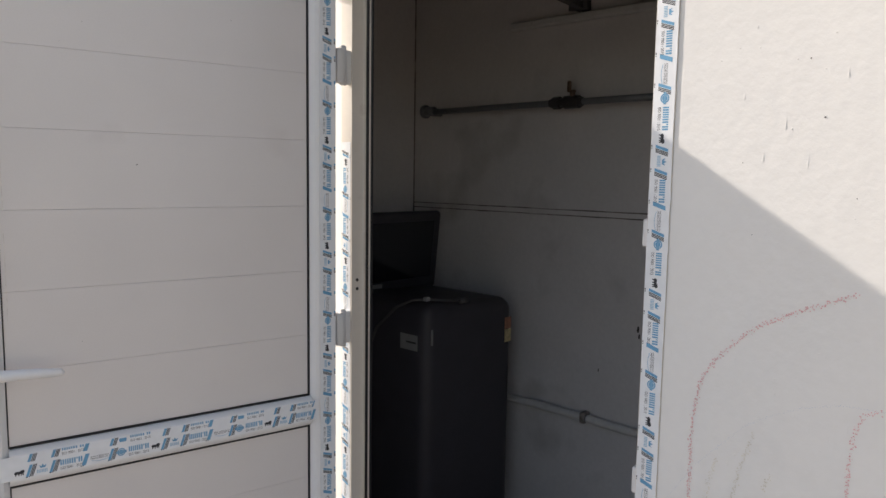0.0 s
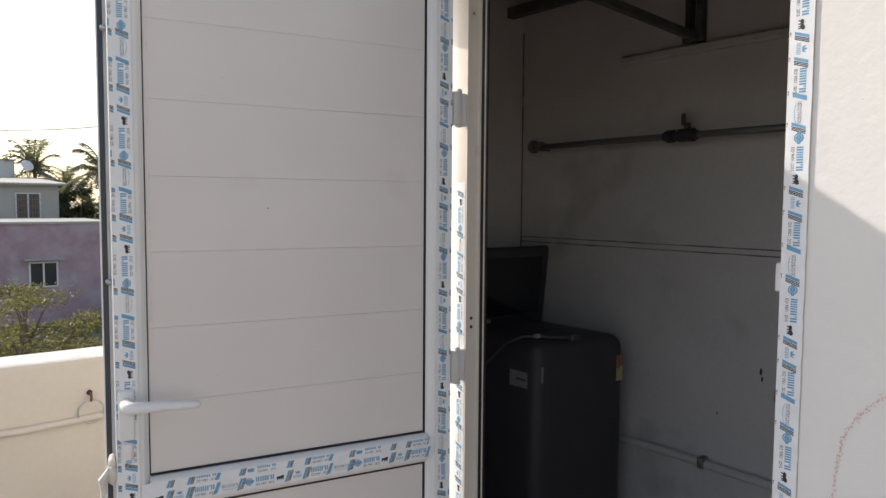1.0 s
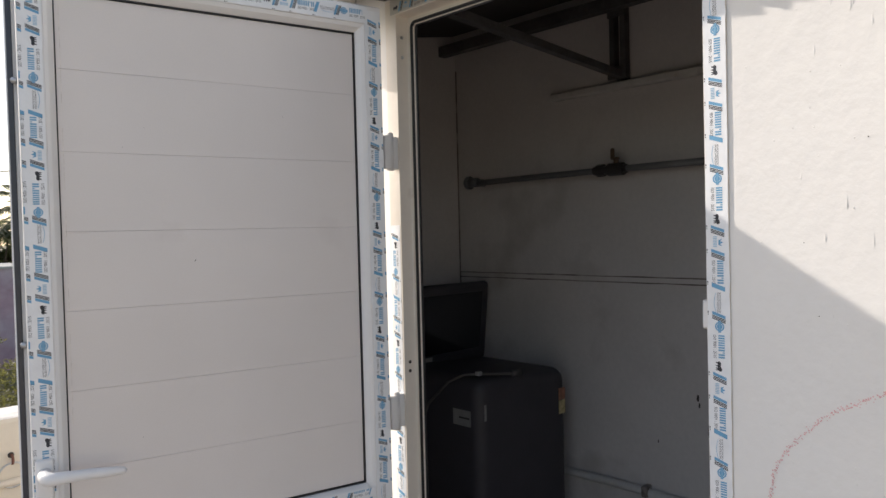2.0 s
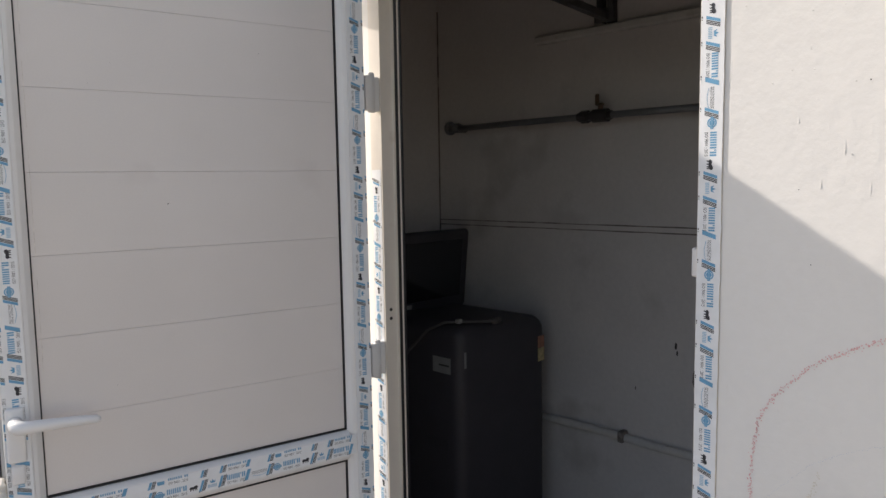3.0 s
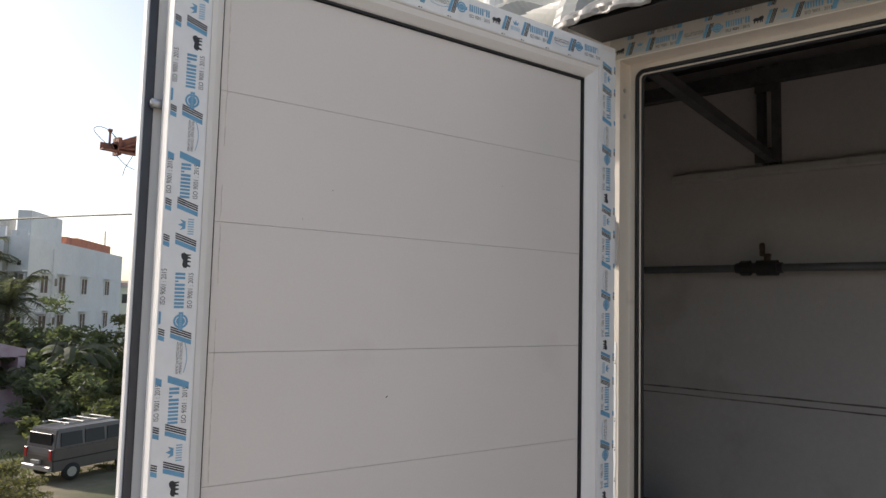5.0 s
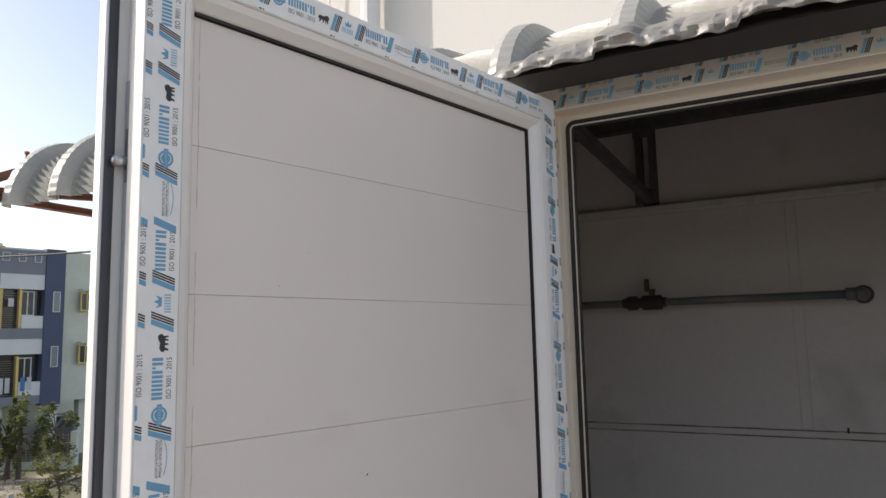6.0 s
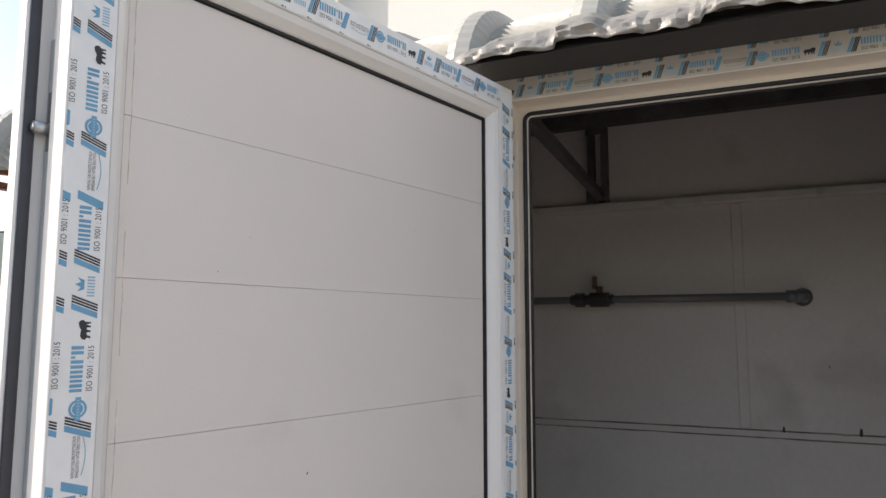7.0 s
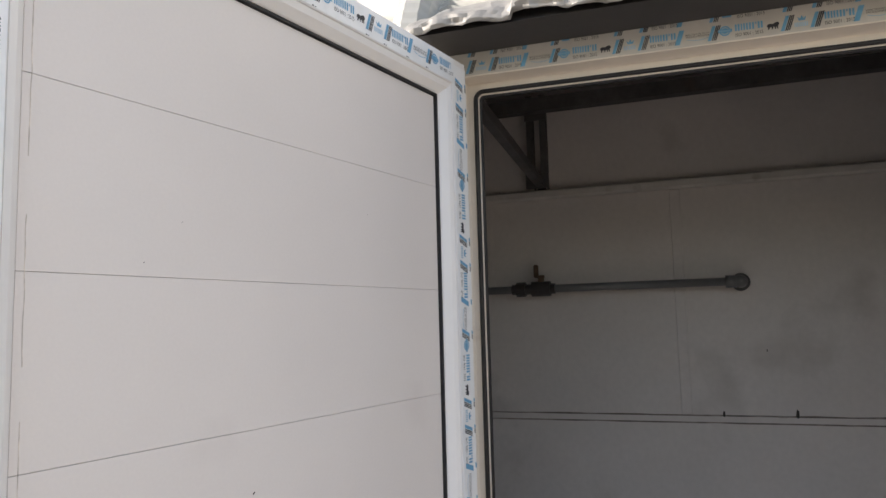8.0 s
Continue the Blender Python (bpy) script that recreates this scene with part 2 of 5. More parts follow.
def rod(bm, a, b, r, n=10, r2=None):
    a, b = Vector(a), Vector(b)
    m = Matrix.Translation((a + b) / 2) @ (b - a).to_track_quat("Z", "Y").to_matrix().to_4x4()
    bmesh.ops.create_cone(bm, cap_ends=True, segments=n, radius1=r, radius2=r if r2 is None else r2, depth=(b - a).length, matrix=m)
    return bm


def tube(bm, pts, r, n=8):
    """A bent round tube along pts; r a number or one per point."""
    pts = [Vector(p) for p in pts]
    rs = r if isinstance(r, (list, tuple)) else [r] * len(pts)
    rings, side = [], None
    for i, p in enumerate(pts):
        d = (pts[min(i + 1, len(pts) - 1)] - pts[max(i - 1, 0)]).normalized()
        if side is None:
            side = d.orthogonal().normalized()
        side = (side - d * side.dot(d)).normalized()
        up = d.cross(side)
        rings.append([bm.verts.new(p + rs[i] * (math.cos(k * math.tau / n) * side + math.sin(k * math.tau / n) * up)) for k in range(n)])
    for q, w in zip(rings, rings[1:]):
        for k in range(n):
            bm.faces.new((q[k], q[(k + 1) % n], w[(k + 1) % n], w[k]))
    bm.faces.new(rings[0][::-1])
    bm.faces.new(rings[-1])
    return bm


def prism(bm, outline, m, depth):
    """A flat outline in the x-y plane of m, thickened by depth along z."""
    a = [bm.verts.new(m @ Vector((x, y, 0))) for x, y in outline]
    b = [bm.verts.new(m @ Vector((x, y, depth))) for x, y in outline]
    bm.faces.new(a[::-1])
    bm.faces.new(b)
    k = len(outline)
    for i in range(k):
        bm.faces.new((a[i], a[(i + 1) % k], b[(i + 1) % k], b[i]))
    return bm


def flat(bm, outline, m):
    bm.faces.new([bm.verts.new(m @ Vector((x, y, 0))) for x, y in outline])


def angle_iron(bm, a, b, w=0.04, t=0.004, up=(0, 0, 1)):
    """An L-section bar from a to b."""
    a, b, up = Vector(a), Vector(b), Vector(up)
    d = (b - a).normalized()
    s = d.cross(up).normalized()
    u = s.cross(d)
    m = Matrix((s, u, d)).transposed().to_4x4()
    m.translation = a
    prism(bm, [(0, 0), (w, 0), (w, t), (t, t), (t, w), (0, w)], m, (b - a).length)
    return bm


# ---- writing on the film ----
def text_shape(body, size):
    cu = bpy.data.curves.new("writing", "FONT")
    cu.body, cu.size, cu.resolution_u = body, size, 2
    ob = new("writing", cu)
    bpy.context.view_layer.update()
    me = ob.evaluated_get(bpy.context.evaluated_depsgraph_get()).to_mesh()
    vs = [(v.co.x, v.co.y) for v in me.vertices]
    fs = [tuple(p.vertices) for p in me.polygons]
    wide = max(v[0] for v in vs)
    bpy.data.objects.remove(ob)
    bpy.data.curves.remove(cu)
    return vs, fs, wide


ISO_TEXT = text_shape("ISO 9001 : 2015", 0.0076)
FILM_TEXT = text_shape("REMOVE THE PROTECTIVE FILM", 0.0040)
FILM_TEXT2 = text_shape("IMMEDIATELY AFTER ERECTION", 0.0040)
PERIOD = 0.243


def stamp(bm, shape, m, s, w, length):
    vs, fs, wide = shape
    k = length / wide
    vv = [bm.verts.new(m @ Vector((s + x * k, w + y, 0))) for x, y in vs]
    for f in fs:
        bm.faces.new([vv[i] for i in f])


# plain bars in place of the maker's mark: start, end, foot and top of each
BRAND_BARS = [(0.0, 0.0024, 0, 1), (0.0036, 0.0062, 0, 1), (0.0076, 0.0097, 0, 1), (0.0110, 0.0133, 0, 1), (0.0146, 0.0170, 0, 1), (0.0184, 0.0210, 0, 1), (0.0224, 0.0250, 0, 1), (0.0264, 0.0282, 0.66, 1), (0.0296, 0.0322, 0, 1), (0.0335, 0.0362, 0, 1)]
BULL = ((0, 0.42), (0.10, 0.34), (0.09, 0.1), (0.05, 0), (0.18, 0), (0.24, 0.28), (0.36, 0.34), (0.40, 0.08), (0.37, 0), (0.47, 0), (0.52, 0.32), (0.62, 0.30), (0.63, 0.06), (0.60, 0), (0.71, 0), (0.76, 0.36), (0.82, 0.10), (0.80, 0), (0.90, 0), (0.90, 0.44), (1, 0.62), (0.97, 0.86), (0.86, 1), (0.66, 0.94), (0.5, 0.78), (0.2, 0.84), (0.04, 0.70))
ROW, LEAN = 0.0285, 0.34        # pitch of the printed rows, slant of the bars


def film_print(m, length, width, phase, parent, foot, ticks=True):
    """Printed rows of the film along x of m, letters upright along y, the first row standing at foot, repeated at PERIOD."""
    blue, pale, black = bmesh.new(), bmesh.new(), bmesh.new()
    up = m @ Matrix.Translation((0, 0, 0.0004))

    def bar(bm, s0, s1, w0, w1, lean=0.0, base=0.0, lift=0.0):
        w0, w1 = max(w0, 0.0004), min(w1, width - 0.0004)
        a, b = max(s0, 0.004), min(s1, length - 0.012)
        if b > a and w1 > w0 + 0.0006:
            flat(bm, [(a + lean * (w0 - base), w0), (b + lean * (w0 - base), w0), (b + lean * (w1 - base), w1), (a + lean * (w1 - base), w1)], up @ Matrix.Translation((0, 0, lift)))

    def row(s, f):
        ok = lambda a, b: s + a > 0.003 and s + b < length - 0.003
        fits = lambda h: f + h < width - 0.0002
        for a in (0.014, 0.134):
            if ok(a, a + 0.04):
                if fits(0.0062):
                    stamp(black, ISO_TEXT, up, s + a, f + 0.0012, 0.0385)
                for a0, a1, h0, h1 in BRAND_BARS:
                    bar(blue, s + a + a0 * 1.06, s + a + a1 * 1.06, f + 0.0098 + h0 * 0.0105, f + 0.0098 + h1 * 0.0105)
        for a in (0.082, 0.121, 0.224):
            bar(blue, s + a - 0.0025, s + a + 0.0025, f, f + 0.0225, LEAN, f + 0.011)
            for i in range(3):
                bar(black, s + a + 0.0034 + 0.0024 * i, s + a + 0.0050 + 0.0024 * i, f, f + 0.0225, LEAN, f + 0.011)
        bar(blue, s + 0.174, s + 0.1815, f, f + 0.0225, LEAN, f + 0.011)
        if not fits(0.02):
            if ok(-0.008, 0.008) and fits(0.005):
                top = min(0.0075, width - f - 0.0045)
                flat(blue, [(s - 0.006, f + 0.0045), (s + 0.006, f + 0.0045), (s + 0.0072, f + 0.0045 + top * 0.6), (s + 0.0066, f + 0.0045 + top), (s - 0.0066, f + 0.0045 + top), (s - 0.0072, f + 0.0045 + top * 0.6)], up)
            return
        c = f + 0.0123
        if ok(-0.011, 0.011):
            k = 24
            rings = [[(s + r * math.cos(i * math.tau / k), c + r * math.sin(i * math.tau / k)) for i in range(k)] for r in (0.0078, 0.0056, 0.0047)]
            o, q, d = [[blue.verts.new(up @ Vector((x, y, 0))) for x, y in rr] for rr in rings]
            for i in range(k):
                blue.faces.new((o[i], o[(i + 1) % k], q[(i + 1) % k], q[i]))
            blue.faces.new(d)
            bar(blue, s - 0.0098, s + 0.0098, c - 0.0024, c + 0.0024, lift=0.0002)
            for i in range(7):
                bar(pale, s - 0.008 + 0.0024 * i, s - 0.0068 + 0.0024 * i, c - 0.0011, c + 0.0012, lift=0.0004)
        if ok(0.056, 0.08):
            flat(black, [(s + 0.0575 + x * 0.017, f + 0.005 + y * 0.0105) for x, y in BULL], up)
        if ok(0.088, 0.118):
            x = s + 0.0945
            for wd in (0.0014, 0.0016, 0.0012, 0.0015, 0.0014, 0.0016, 0.0015):
                bar(pale, x, x + wd, f + 0.0035, f + 0.0100)
                x += wd + 0.0012
            flat(blue, [(s + 0.1005, f + 0.0125), (s + 0.1085, f + 0.0125), (s + 0.1105, f + 0.0185), (s + 0.1068, f + 0.0155), (s + 0.1045, f + 0.0205), (s + 0.1022, f + 0.0155), (s + 0.0985, f + 0.0185)], up)
        if ok(0.187, 0.222):
            stamp(black, FILM_TEXT, up, s + 0.1865, f + 0.0122, 0.034)
            stamp(black, FILM_TEXT2, up, s + 0.1865, f + 0.0086, 0.034)
            wave = [(s + 0.188 + 0.032 * i / 10, f + 0.0066 - 0.0028 * math.sin(i * math.pi / 10)) for i in range(11)]
            for (x0, y0), (x1, y1) in zip(wave, wave[1:]):
                flat(blue, [(x0, y0 - 0.0004), (x1, y1 - 0.0004), (x1, y1 + 0.0003), (x0, y0 + 0.0003)], up)
        if ticks:
            for a in (0.082, 0.121, 0.174, 0.224):
                bar(black, s + a - 0.006, s + a - 0.003, 0.0006, 0.0022)
                bar(black, s + a - 0.0015, s + a + 0.0005, 0.0008, 0.0020)
                if f + ROW > width:
                    bar(blue if a == 0.174 else black, s + a + 0.009, s + a + 0.014, width - 0.0024, width - 0.0006)

    s = phase - PERIOD * math.ceil(phase / PERIOD) - PERIOD
    while s < length + PERIOD:
        row(s, foot)
        if foot + ROW < width - 0.002:
            row(s + 0.0035, foot + ROW)
        s += PERIOD
    part("blue_print", blue, INK_BLUE, parent)
    if pale.faces:
        part("pale_print", pale, INK_PALE, parent)
    else:
        pale.free()
    part("black_print", black, INK_BLACK, parent)


def film_strip(m, length, width, phase, parent, foot=0.008, ticks=True, label="", film=FILM):
    """A thin film along x of m, across y, facing z, with its print; slightly uneven along one edge."""
    bm = bmesh.new()
    rows = []
    steps = max(2, int(length / 0.012))
    for i in range(steps + 1):
        s = length * i / steps
        wob = 0.0010 * noise.noise((s * 30, phase * 17, length))
        ragged = wob + 0.0012 * noise.noise((s * 95, phase * 11, 4.0)) + 0.0010 * abs(noise.noise((s * 40, phase * 7, 9.0)))
        lift = 0.0003 + 0.0002 * noise.noise((s * 22, phase * 5, 3.0))
        rows.append([bm.verts.new(m @ Vector(v)) for v in ((s, 0.0 + wob, -0.0004), (s, 0.0 + wob, lift * 0.4), (s, width - ragged, lift * 0.4), (s, width - ragged, -0.0004))])
    for a, b in zip(rows, rows[1:]):
        for i in range(4):
            bm.faces.new((a[i], a[(i + 1) % 4], b[(i + 1) % 4], b[i]))
    bm.faces.new(rows[0])
    bm.faces.new(rows[-1][::-1])
    ob = part("protective_film", bm, film, parent, label)
    film_print(m, length, width, phase, ob, foot, ticks)
    return ob


def basis(origin, xa, ya):
    xa, ya = Vector(xa).normalized(), Vector(ya).normalized()
    m = Matrix((xa, ya, xa.cross(ya))).transposed().to_4x4()
    m.translation = origin
    return m


# ---- structure: terrace, room, walls ----
GROUND_Z = -4.2
HOUSE_Z = -4.0       # floor level of the built plots
bm = bmesh.new()
N = 60
grid = [[bm.verts.new((x, y, GROUND_Z + (0.04 * noise.noise((x * 0.09, y * 0.09, 1)) if abs(x) < 90 and 0 < y < 90 else 0)))
         for x in [math.copysign(abs(i) ** 2.2 * 0.3, i) for i in range(-N // 2, N // 2 + 1)]]
        for y in [math.copysign(abs(i) ** 2.2 * 0.3, i) for i in range(-N // 2, N // 2 + 1)]]
for r0, r1 in zip(grid, grid[1:]):
    for i in range(N):
        bm.faces.new((r0[i], r0[i + 1], r1[i + 1], r1[i]))
bmesh.ops.scale(bm, vec=(4, 4, 1), verts=bm.verts)
single("ground", bm, GROUND, "dry scrubby ground with patchy grass and dirt", "ground", "structure")

XW = 0.132          # outer face of the door wall
XB = 1.337          # inner face of the back wall
YL = 0.994          # inner face of the left wall
YR = -1.75          # inner face of the right wall
single("floor", boxed((-5.2, -5.2, -0.25), (1.5, 1.86, 0.0)), FLOOR, "grey cement terrace floor", "floor", "structure")
single("house_base", boxed((-5.2, -5.2, GROUND_Z - 0.1), (1.5, 1.86, -0.25)), GREY_PLASTER, "grey plastered lower storey of the house", "house", "structure")
# door wall and its opening
bm = bmesh.new()
box(bm, (XW, YR - 0.12, 0), (0.2195, -0.8165, 2.06))
box(bm, (XW, 0.0395, 0), (0.2195, YL + 0.12, 2.06))
box(bm, (XW, -0.8165, 2.0115), (0.2195, 0.0395, 2.06))
wall_door = single("wall_west", bm, WALL_OUT, "white painted outside wall with crayon scribbles", "wall", "structure")
bm = bmesh.new()
box(bm, (XW, -5.2, 0), (0.26, YR - 0.123, 2.06))
single("wall_west_end", bm, WALL_OUT, "white painted outside wall", "wall", "structure")
single("wall_east", boxed((XB, YR - 0.12, 0), (1.46, YL + 0.12, 2.352)), WALL_IN, "greyish white inner wall with stained panel seams", "wall", "structure")
RAKE = [(0.2225, 0.0), (1.334, 0.0), (1.334, 2.345), (0.2225, 2.127)]
single("wall_north", prism(bmesh.new(), RAKE, basis((0, YL + 0.12, 0), (1, 0, 0), (0, 0, 1)), 0.12), WALL_IN, "greyish white inner side wall", "wall", "structure")
single("wall_south", prism(bmesh.new(), RAKE, basis((0, YR, 0), (1, 0, 0), (0, 0, 1)), 0.12), WALL_IN, "greyish white inner side wall", "wall", "structure")
# tall house wall above and behind the lean-to
bm = boxed((1.50, -6.0, GROUND_Z), (6.0, 2.62, 7.0))
tower = thing("house", "tall white house standing over the lean-to room", "house", kind="structure")
part("wall", bm, TOWER, tower)
part("drain_pipe", tube(bmesh.new(), [(1.44, 1.34, 2.3), (1.44, 1.34, 4.0), (1.44, 1.34, 7.0)], 0.045, 12), FACADE_WHITE, tower, "white drain pipe")
for k, (y0, bend) in enumerate(((1.98, 0.05), (1.66, -0.06))):
    part("cable", tube(bmesh.new(), [(1.47, y0 + bend * math.sin(i * 0.5), 2.2 + 0.3 * i) for i in range(14)], 0.004, 5), WIRE if k == 0 else CONDUIT, tower)

# parapet
para_thing = thing("parapet", "cream painted parapet wall with a stained weathered coping", "parapet", kind="structure")
bm = bmesh.new()
xs = [-5.2 + 0.1 * i for i in range(63)]
prof = [(1.69, 0.0), (1.69, 0.775), (1.695, 0.789), (1.71, 0.794), (1.83, 0.806), (1.852, 0.80), (1.86, 0.78), (1.86, 0.0)]
rows = [[bm.verts.new((x, y + (0.003 * noise.noise((x * 3, z * 4, 2)) if z > 0 else 0), z + (0.004 * noise.noise((x * 4, y * 6, 5)) if z > 0.7 else 0))) for y, z in prof] for x in xs]
for a, b in zip(rows, rows[1:]):
    for i in range(len(prof) - 1):
        f = bm.faces.new((a[i], a[i + 1], b[i + 1], b[i]))
        f.material_index = 1 if 2 <= i <= 4 else 0
bm.faces.new(rows[0])
bm.faces.new(rows[-1])
p = part("wall", bm, PARAPET, para_thing)
p.data.materials.append(PARAPET_TOP)
bm = bmesh.new()
tube(bm, [(-5.2 + 0.2 * i, 1.676 + 0.004 * math.sin(i * 2.1), 0.556 + 0.006 * math.sin(i * 1.3)) for i in range(33)], 0.0135, 10)
part("conduit", bm, PARAPET, para_thing, "painted-over conduit pipe")
rod(bm := bmesh.new(), (-0.755, 1.676, 0.553), (-0.70, 1.676, 0.556), 0.0175, 10)
part("coupling", bm, PARAPET, para_thing)
for y0, y1, x0, x1 in ((-5.2, -5.05, -5.2, XW - 0.003), ):
    single("parapet_south", boxed((x0, y0, 0.0), (x1, y1, 0.8), 0.01), PARAPET, "cream painted parapet wall", "parapet", "structure")
single("parapet_west", boxed((-5.2, -5.04, 0.0), (-5.05, 1.685, 0.8), 0.01), PARAPET, "cream painted parapet wall", "parapet", "structure")
run_rnd = random.Random(4)
for x0, z0, long in ((-0.215, 0.765, 0.30), (-0.19, 0.76, 0.18)):
    bm = bmesh.new()
    for _ in range(46):
        q = run_rnd.random() ** 1.4
        x, z, w, h = x0 + run_rnd.gauss(0, 0.010 + 0.012 * q), z0 - long * q, run_rnd.uniform(0.001, 0.004), run_rnd.uniform(0.008, 0.03)
        flat(bm, [(-w, 0), (-w * 0.4, -h), (w * 0.5, -h * 0.9), (w, 0), (w * 0.3, h * 0.7), (-w * 0.5, h)], basis((x, 1.6852 - run_rnd.random() * 0.0008, z), (1, 0, 0), (0, 0, 1)))
    part("rust_run", bm, PARAPET_RUST, para_thing, "rusty water run")
# iron ring on the parapet
ring = thing("iron_ring", "iron ring hanging from an eye bolt on the parapet", "ring")
R = 0.047
tube(bm := bmesh.new(), [(-0.358 + R * math.sin(a * math.tau / 28), 1.668 - 0.006 * math.cos(a * math.tau / 28), 0.584 + R * math.cos(a * math.tau / 28)) for a in range(28)] + [(-0.358, 1.662, 0.631)], 0.0035, 7)
part("hoop", bm, STEEL, ring, smooth=True)
tube(bm := bmesh.new(), [(-0.358, 1.692, 0.654), (-0.358, 1.672, 0.656), (-0.358, 1.660, 0.650), (-0.358, 1.657, 0.636), (-0.358, 1.664, 0.626)], 0.005, 7)
part("eye_bolt", bm, RUST, ring, "rusty eye bolt", True)
bm = bmesh.new()
bmesh.ops.create_circle(bm, cap_ends=True, segments=14, radius=0.011, matrix=basis((-0.358, 1.6865, 0.654), (1, 0, 0), (0, 0, 1)))
part("stain", bm, SPECK, ring)

# ---- crayon marks and specks on the outside wall ----
marks = thing("crayon_scribble", "red and blue crayon scribbles on the white wall", "scribble")


def scribble(pts, wide, mat, seed):
    """A broken chalky stroke through pts (y, z) on the door wall."""
    bm = bmesh.new()
    rnd = random.Random(seed)
    path = []
    for (a, b), (c, d) in zip(pts, pts[1:]):
        k = max(2, int(math.hypot(c - a, d - b) / 0.0035))
        path += [(a + (c - a) * i / k, b + (d - b) * i / k) for i in range(k)]
    for a, b in path:
        for _ in range(3):
            y, z, r = a + rnd.gauss(0, wide * 0.32), b + rnd.gauss(0, wide * 0.32), wide * rnd.uniform(0.10, 0.28)
            flat(bm, [(r * math.cos(q) * rnd.uniform(0.6, 1), r * math.sin(q) * rnd.uniform(0.6, 1)) for q in (0, 1.2, 2.5, 3.8, 5.0)], basis((XW - 0.0008 - rnd.random() * 0.0008, y, z), (0, -1, 0), (0, 0, 1)))
    part("stroke", bm, mat, marks)


scribble([(-1.10, 1.224), (-1.022, 1.189), (-0.985, 1.168), (-0.949, 1.143), (-0.915, 1.105), (-0.887, 1.065), (-0.876, 1.02), (-0.872, 0.976), (-0.873, 0.85), (-0.876, 0.74)], 0.0062, CRAYON_RED, 1)
scribble([(-1.141, 1.064), (-1.12, 1.055), (-1.108, 1.02), (-1.104, 0.94), (-1.11, 0.85)], 0.0055, CRAYON_RED, 2)
scribble([(-1.20, 1.058), (-1.141, 1.064), (-1.09, 1.062), (-1.039, 1.046), (-0.99, 1.02), (-0.958, 0.998), (-0.92, 0.955), (-0.88, 0.91), (-0.834, 0.836)], 0.0024, CRAYON_BLUE, 3)
scribble([(-0.97, 0.985), (-0.955, 0.93), (-0.94, 0.86)], 0.006, CRAYON_OCHRE, 4)
scribble([(-0.915, 0.93), (-0.905, 0.89), (-0.90, 0.85)], 0.006, CRAYON_OCHRE, 5)
scribble([(-1.0, 0.93), (-0.99, 0.9)], 0.006, CRAYON_OCHRE, 6)
bm = bmesh.new()
for y, z, r in ((-1.042, 1.475, 0.0014), (-1.018, 1.56, 0.0011), (-0.93, 1.41, 0.0008), (-1.09, 1.36, 0.0009), (-0.95, 1.30, 0.0008)):
    bm = bmesh.new()
    bmesh.ops.create_circle(bm, cap_ends=True, segments=7, radius=r, matrix=basis((XW - 0.0008, y, z), (0, -1, 0), (0, 0, 1)))
    part("speck", bm, SPECK, marks)

# runs and nibs in the wall paint
drip_rnd = random.Random(21)
bm = bmesh.new()
for _ in range(150):
    y, z = drip_rnd.uniform(-1.36, -0.83), drip_rnd.uniform(0.75, 1.80)
    long, wide = (drip_rnd.uniform(0.006, 0.022), drip_rnd.uniform(0.0007, 0.0014)) if drip_rnd.random() < 0.6 else (drip_rnd.uniform(0.0012, 0.003), drip_rnd.uniform(0.001, 0.0022))
    rim = [bm.verts.new((XW + 0.0002, y + wide * math.cos(q), z + long * math.sin(q) + (0.3 * long if math.sin(q) < 0 else 0))) for q in (0, 1.05, 2.1, 3.14, 4.2, 5.2)]
    tip = bm.verts.new((XW - drip_rnd.uniform(0.0006, 0.0012), y, z - 0.2 * long))
    for k in range(6):
        bm.faces.new((rim[k], rim[(k + 1) % 6], tip))
part("paint_runs", bm, WALL_OUT, wall_door, "", True)

# ---- door frame ----
XF, XS = 0.1295, 0.1675     # front face of the frame, front of its stop
Y0, Y1, ZT = 0.0, -0.777, 1.972
SAG = 0.010                  # the head falls a little towards the latch side
frame_thing = thing("door_frame", "white plastic door frame with printed protective film", "door frame", kind="structure")
PROFILE = [(0, XF), (0.039, XF), (0.039, 0.1915), (0.004, 0.1915), (0.004, 0.178), (-0.0205, 0.178), (-0.0215, 0.1765), (-0.0215, XS + 0.001), (-0.0205, XS), (-0.002, XS), (0, XS - 0.003)]  # outward offset, depth


def frame_side(name, place, lo, hi):
    bm = bmesh.new()
    a = [bm.verts.new(place(o, d, lo(o))) for o, d in PROFILE]
    b = [bm.verts.new(place(o, d, hi(o))) for o, d in PROFILE]
    k = len(PROFILE)
    for i in range(k):
        bm.faces.new((a[i], a[(i + 1) % k], b[(i + 1) % k], b[i]))
    bm.faces.new(a[::-1])
    bm.faces.new(b)
    return part(name, bm, UPVC_CREAM, frame_thing)


left_jamb = frame_side("jamb", lambda o, d, s: (d, Y0 + o, s), lambda o: 0.0, lambda o: ZT + o)
right_jamb = frame_side("jamb", lambda o, d, s: (d, Y1 - (o if o > 0 else 0.4 * o), s), lambda o: 0.0, lambda o: ZT + o + SAG * Y1)
head = frame_side("head", lambda o, d, s: (d, s, ZT + o + SAG * s), lambda o: Y1 - o, lambda o: Y0 + o)
